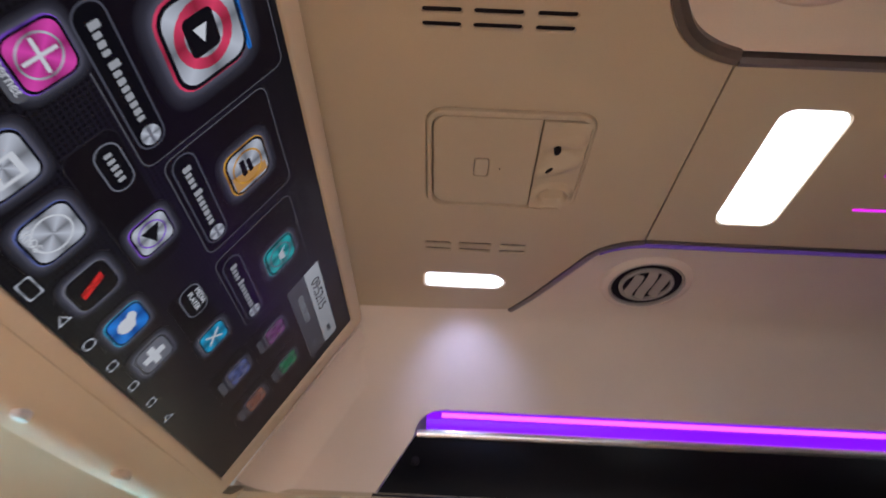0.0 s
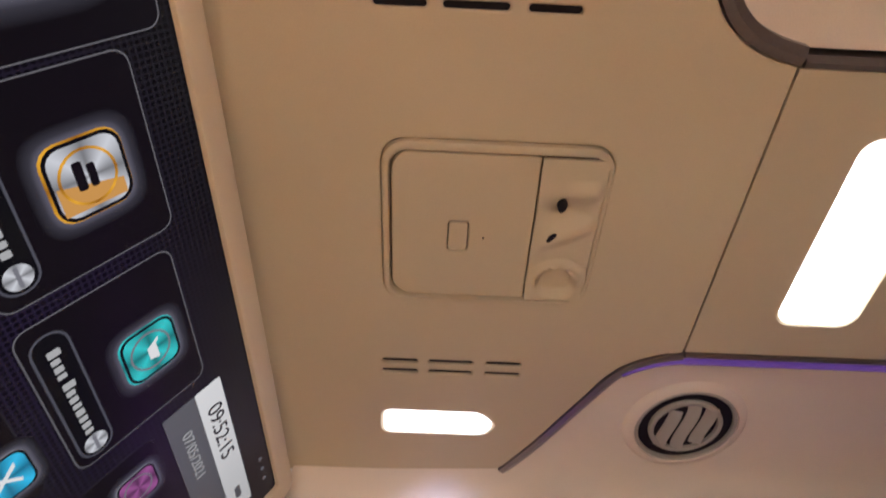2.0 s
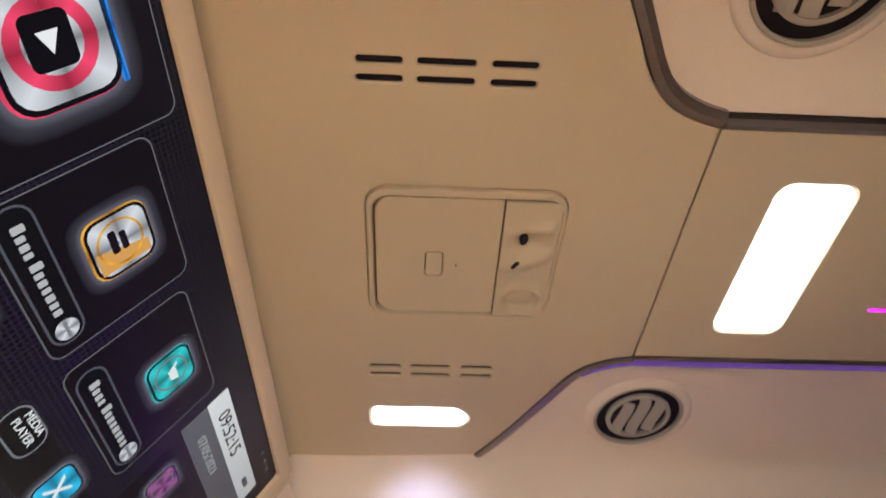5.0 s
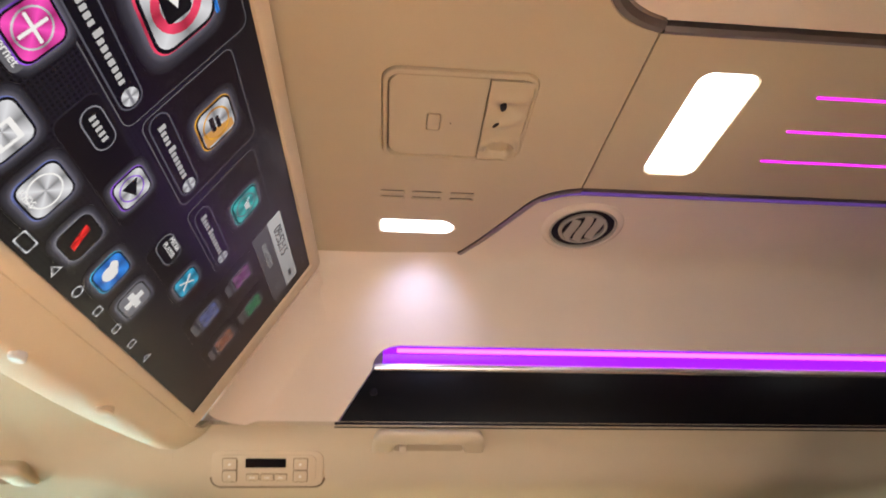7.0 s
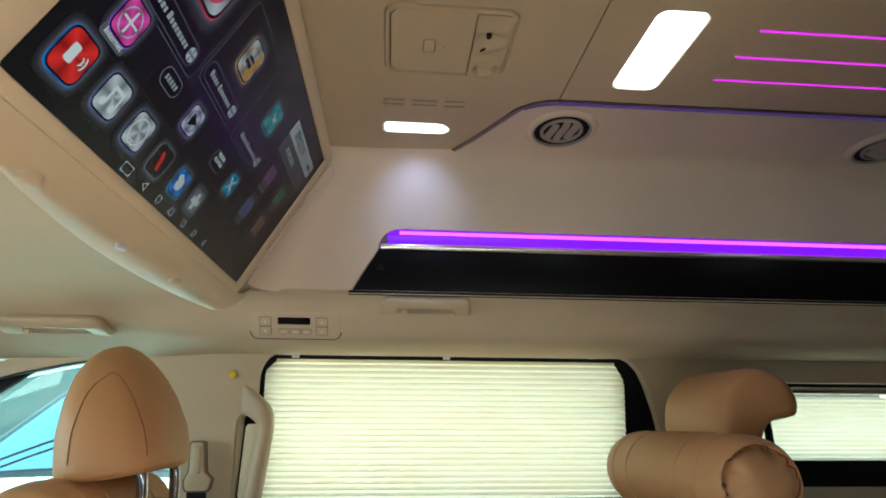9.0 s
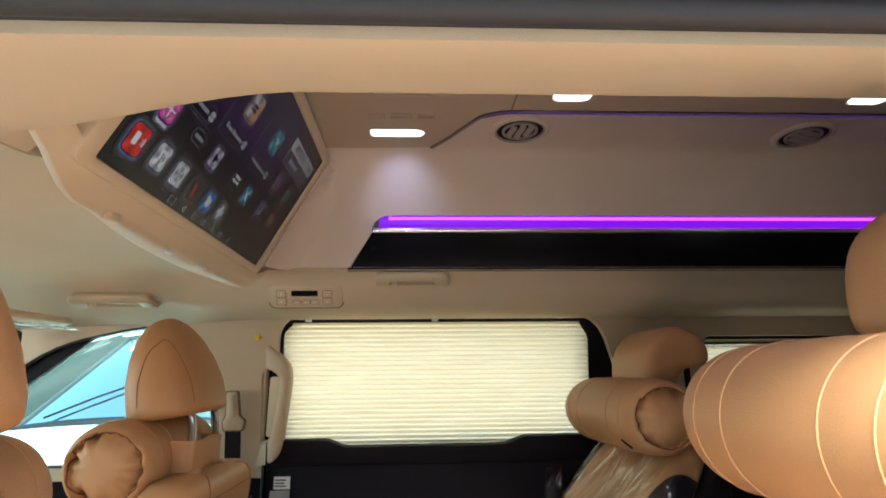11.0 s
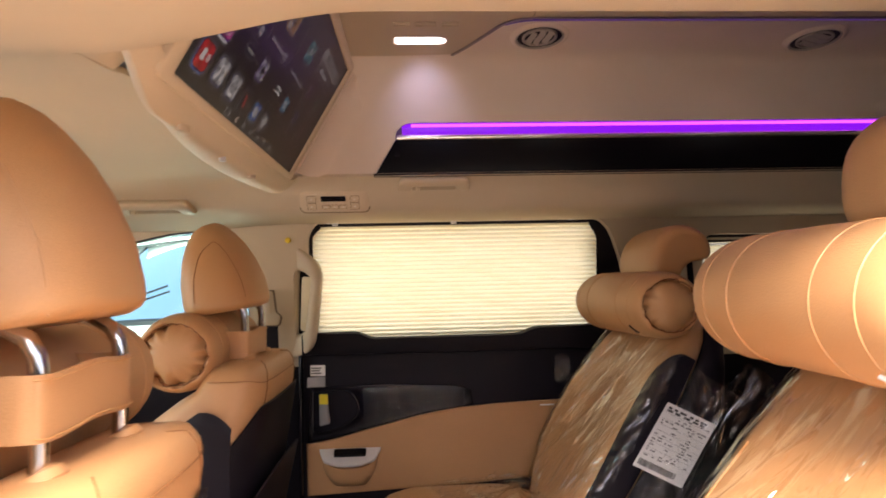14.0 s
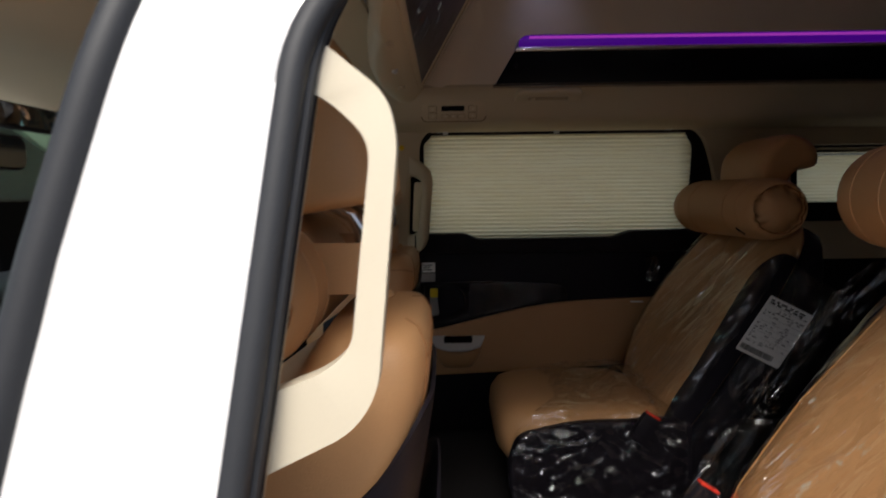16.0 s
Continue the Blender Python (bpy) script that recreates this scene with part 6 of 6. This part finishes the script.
part("paper", plate(rounded(0, 0, 1, 1, 0.02, 2), [], card_put, 0.0015), PAPER, card)
rng = random.Random(4)
for k in range(19):
    a = 0.06
    heavy = k in (0, 1)
    while a < 0.9:
        w = rng.uniform(0.05, 0.13) if heavy else rng.uniform(0.02, 0.10)
        if rng.random() < (0.9 if heavy else 0.5):
            h, b0 = (0.030 if heavy else 0.014), 0.045 + k * 0.041
            part("print_bar", plate([(a, b0), (min(a + w, 0.94), b0), (min(a + w, 0.94), b0 + h), (a, b0 + h)], [], lambda p, q, d: card_put(p, q, d - 0.0012), 0.001), INK, card)
        a += w + rng.uniform(0.03, 0.09)
for k in range(8):
    b0 = 0.135 + 0.090 * k
    part("rule_line", plate([(0.05, b0), (0.95, b0), (0.95, b0 + 0.004), (0.05, b0 + 0.004)], [], lambda p, q, d: card_put(p, q, d - 0.0012), 0.001), LEVER, card)
a = 0.05
while a < 0.80:
    w = rng.choice((0.006, 0.012, 0.018))
    part("code_bar", plate([(a, 0.86), (a + w, 0.86), (a + w, 0.95), (a, 0.95)], [], lambda p, q, d: card_put(p, q, d - 0.0012), 0.001), INK, card)
    a += w + rng.choice((0.010, 0.016))

# ---- near pillar beside the open door ----


BEND = [Vector(p) for p in ((-0.3988, -0.2977, 1.40), (-0.387, -0.282, 1.49), (-0.350, -0.225, 1.590), (-0.22, -0.200, 1.612))]
bend = [BEND[0] * (1 - t) ** 3 + BEND[1] * 3 * t * (1 - t) ** 2 + BEND[2] * 3 * t * t * (1 - t) + BEND[3] * t ** 3 for t in steps(0, 1, 16)]
run = [Vector((-0.412 + 0.1316 * (z - 1.3), -0.315 + 0.173 * (z - 1.3), z)) for z in steps(0.3, 1.36, 14)] + bend + [Vector((x, -0.198, 1.612)) for x in (0.0, 0.3, 0.9, 1.6, 2.5)]


def beside(p, off, lift):
    """A spot beside the opening's edge: moved outwards in the body's face, and lifted towards the yard."""
    f = smooth(1.42, 1.60, p.z)
    return p + Vector((-off * (1 - f), -off * 0.85 * f - lift * (1 - 0.5 * f), off * 0.5 * f - lift * 0.85 * f))


def run_beside(off, lift):
    return [beside(p, off, lift) for p in run]


skin_edge = [beside(p, 0.0300, 0.038) for p in run if p.z < 1.597]


def near_pillar(a, b, d):
    return Vector((a, float(np.interp(b, [p.z for p in skin_edge], [p.y for p in skin_edge])) + d, b))


def lean(z):
    """The x of the white skin's rear edge at each height."""
    return float(np.interp(z, [p.z for p in skin_edge], [p.x for p in skin_edge]))


def fore(z):
    return float(np.interp(z, (0.3, 0.8, 1.06, 1.164, 1.263, 1.37, 1.475, 1.62), (-0.75, -0.695, -0.651, -0.632, -0.609, -0.581, -0.552, -0.508)))


pil = thing("pillar_near", (-0.5, -0.38, 0.3), "white body pillar between the open doors", "pillar", kind="structure")
zz = steps(0.32, 1.36, 10) + steps(1.39, 1.575, 14)
part("outer_skin", plate([(lean(z), z) for z in zz] + [(fore(z) - 0.006, z) for z in reversed(zz)], [], near_pillar, 0.04, 0.008), WHITE_PAINT, pil, "white painted outer skin")
part("rear_seal", tube(run_beside(0.0205, 0.027), 0.0140, 12), RUBBER, pil, "grey rubber door seal")
part("rear_seal_lip", tube(run_beside(0.0075, 0.014), 0.0070, 8), RUBBER, pil)
part("rear_seal_inner", tube(run_beside(0.008, 0.001), 0.0075, 8), BLACK, pil, "black inner lip of the seal")
part("trim_edge", tube(run_beside(0.009, -0.013), 0.0060, 10), CREAM, pil, "cream edge of the inner trim")
part("front_seal", tube([near_pillar(fore(z) - 0.019, z, 0.004) for z in zz], 0.018, 10), RUBBER, pil, "grey rubber door seal")
part("front_seal_lip", tube([near_pillar(fore(z) - 0.036, z, 0.03) for z in zz], 0.012, 8), BLACK, pil)
part("inner_trim", plate([(lean(z) - 0.010, z) for z in zz[:12]] + [(fore(z) - 0.026, z) for z in reversed(zz[:12])], [], lambda a, b, d: near_pillar(a, b, d + 0.055), 0.035, 0.008), CREAM, pil, "cream inner trim")

# ---- front cabin, seen through the openings ----
dash = thing("dashboard", (-1.5, YC, 0.6), "black dashboard with tan band", "dashboard")
part("body", blob([((-1.55, YC, z), (hx, 0, 0), (0, 0.80, 0)) for z, hx in ((0.33, 0.20), (0.55, 0.22), (0.8, 0.26), (1.0, 0.25), (1.06, 0.20), (1.08, 0.12))], 32, 6), BLACK, dash, angle=50)
part("band", box(-1.30, -1.27, -0.1, 1.35, 0.90, 0.96, 0.012), TAN, dash, "tan leather band")
visor = thing("sun_visor", (-1.18, 1.02, 1.52), "cream sun visor wrapped in clear plastic", "sun visor")
part("board", box(-1.10, -0.90, 0.80, 1.16, 1.500, 1.522, 0.010), CREAM, visor)
part("wrap", sheet(lambda u, v: (u, v, 1.494 - 0.012 * abs(noise.noise((u * 20, v * 20, 0)))), steps(-1.11, -0.89, 18), steps(0.79, 1.17, 26), 0.0), PLASTIC, visor, "clear plastic wrap")
copy_thing(visor, Matrix.Translation((0.0, -0.75, 0.012)) @ visor.matrix_world)
header = thing("windscreen_header", (-1.17, YC, 1.48), "black windscreen header wrapped in loose clear plastic", "header", kind="structure")
part("beam", box(-1.20, -1.15, -0.12, 1.34, 1.452, 1.503, 0.012), BLACK, header)
part("wrap", sheet(lambda u, v: (-1.138 - 0.012 * abs(noise.noise((u * 14, v * 30, 4.0))), u, v + 0.006 * noise.noise((u * 9, 2.0, 0.0))), steps(-0.10, 1.30, 90), steps(1.455, 1.498, 8), 0.0), PLASTIC_LOOSE, header, "clear plastic wrap")
rear_mirror = thing("rear_view_mirror", (-1.42, 0.57, 1.43), "black rear view mirror hanging at the windscreen", "mirror")
mirror_put = lambda a, b, d: Vector((-1.385 - d + 0.10 * (a - 0.57), a, b))
part("housing", plate(rounded(0.44, 1.380, 0.70, 1.470, 0.022, 6), [], lambda a, b, d: mirror_put(a, b, d + 0.003), 0.030, 0.008), BLACK, rear_mirror)
part("mirror_glass", plate(rounded(0.447, 1.387, 0.693, 1.463, 0.018, 6), [], mirror_put, 0.0035), CHROME, rear_mirror, "reflecting glass")
part("stem", tube([(-1.415, 0.57, 1.44), (-1.47, 0.57, 1.50), (-1.56, 0.57, 1.555)], 0.010, 10), BLACK, rear_mirror)
solo("windscreen", sheet(lambda u, v: (-1.95 + (1.60 - 1.05 - (1.60 - v)) * 0.75, u, v), steps(-0.2, 1.4, 4), steps(1.05, 1.56, 3), 0.004), GLASS, "sloping front windscreen", kind="structure").visible_shadow = False
solo("wall_front", box(-1.80, -1.76, 1.08, 1.60, 0.33, 1.60, 0.005), BLACK, "dark corner trim at the front of the cabin", kind="structure")
cw = thing("window_cabin", (-1.0, 1.45, 1.07), "front side window with a dark seal", "window", kind="structure")
part("seal", tube([wall_put(a, b, 0.010) for a, b in CABIN_WIN], 0.007, 6, True), RUBBER, cw)
pc = part("pane", plate(CABIN_WIN, [], lambda a, b, d: wall_put(a, b, d + 0.05), 0.004), GLASS, cw)
pc.visible_shadow = False
part("quarter_trim", plate([(-0.965, 1.500), (-0.93, 1.56), (-1.45, 1.56), (-1.45, 1.16)], [], lambda a, b, d: wall_put(a, b, d + 0.030), 0.012), BLACK, cw, "black slanting corner trim")
part("quarter_bar", bar([wall_put(-0.955, 1.505, 0.026), wall_put(-1.42, 1.165, 0.026)], 0.008, 0.008, (1, 0, 0)), RUBBER, cw, "thin grey slanting edge")

# ---- parked car beyond ----
car = thing("parked_car", (-2.6, 4.2, 0.0), "white car parked beside the van", "car")
PCX, PCY = -1.56, 3.9


def car_skin(u, v):
    prof = along([(0.45, -0.45), (0.75, -0.40), (0.93, -0.25), (1.03, 0.3), (1.10, 0.75)], 3)
    z, y = prof[v]
    w = 0.90 - 0.10 * abs(v - 6) / 6
    return (PCX + u * w * 1.05, PCY - 1.5 + y + 0.08 * u * u, z - 0.05 * u * u)


part("hood", sheet(car_skin, steps(-1, 1, 16), range(13), 0.02), WHITE_PAINT, car, "white hood", angle=60)


def car_glass(u, v):
    return (PCX + u * (0.80 - 0.16 * v), PCY - 0.76 + 1.00 * v + 0.10 * u * u, 1.10 + 0.60 * v - 0.06 * u * u)


part("windscreen", sheet(car_glass, steps(-1, 1, 12), steps(0, 1, 6), 0.005), SCREEN_GLASS, car, "pale sloping windscreen", angle=60)
part("windscreen_seal", tube([car_glass(u, -0.02) for u in steps(-1, 1, 12)], 0.042, 8), BLACK, car)
for sg in (-1, 1):
    part("pillar", tube([car_glass(sg, v) for v in steps(-0.05, 1.02, 6)], 0.016, 8), RUBBER, car)
    part("wiper", tube([Vector(car_glass(u, v)) + Vector((0, -0.012, 0.020)) for u, v in ((-0.80 + 1.0 * (sg > 0), 0.06), (-0.50 + 1.0 * (sg > 0), 0.22), (-0.20 + 1.0 * (sg > 0), 0.36))], 0.007, 6), BLACK, car)
part("roof", sheet(lambda u, v: (PCX + u * 0.64, PCY + 0.25 + 2.0 * v, 1.70 + 0.06 * math.sin(math.pi * min(1, 0.2 + v)) - 0.05 * u * u), steps(-1, 1, 8), steps(0, 1, 6), 0.02), WHITE_PAINT, car, angle=60)
part("body", blob([((PCX, PCY + 0.55, z), (hx, 0, 0), (0, 1.95, 0)) for z, hx in ((0.28, 0.80), (0.45, 0.91), (0.8, 0.91), (0.92, 0.86))], 40, 7), WHITE_PAINT, car, angle=50)
part("cabin_dark", box(PCX - 0.62, PCX + 0.62, PCY + 0.2, PCY + 2.2, 0.93, 1.50, 0.05), BLACK, car, "dark cabin")
for wx in (-0.86, 0.86):
    for wy in (-0.75, 1.75):
        wheel = part("wheel", loft([[(PCX + wx + o, PCY + wy + r * math.cos(q), 0.32 + r * math.sin(q)) for q in [2 * math.pi * k / 24 for k in range(24)]] for o, r in ((-0.10, 0.24), (-0.09, 0.32), (0.09, 0.32), (0.10, 0.24))]), RUBBER, car, "black tyre")
        part("rim", loft([[(PCX + wx + o, PCY + wy + r * math.cos(q), 0.32 + r * math.sin(q)) for q in [2 * math.pi * k / 16 for k in range(16)]] for o, r in ((-0.105, 0.21), (0.105, 0.21))]), SATIN, wheel)
GREY_RENDER = mat("grey_render", (0.028, 0.032, 0.034), 0.9, grain=0.5, size=60, vary=0.15, blotch=0.6)
solo("building_wall", box(-30, 14, 16.0, 16.3, 0, 4.2, 0.02), GREY_RENDER, "plain dark grey wall behind the yard", "wall", kind="structure")
# Added out of view: blocks the low sky's light on the lower door panel.
solo("light_block_wall", box(-30, 30, -10.3, -10.0, 0, 3.6, 0.02), GREY_RENDER, "unseen dark grey wall added to block low sky light", "wall", kind="structure")
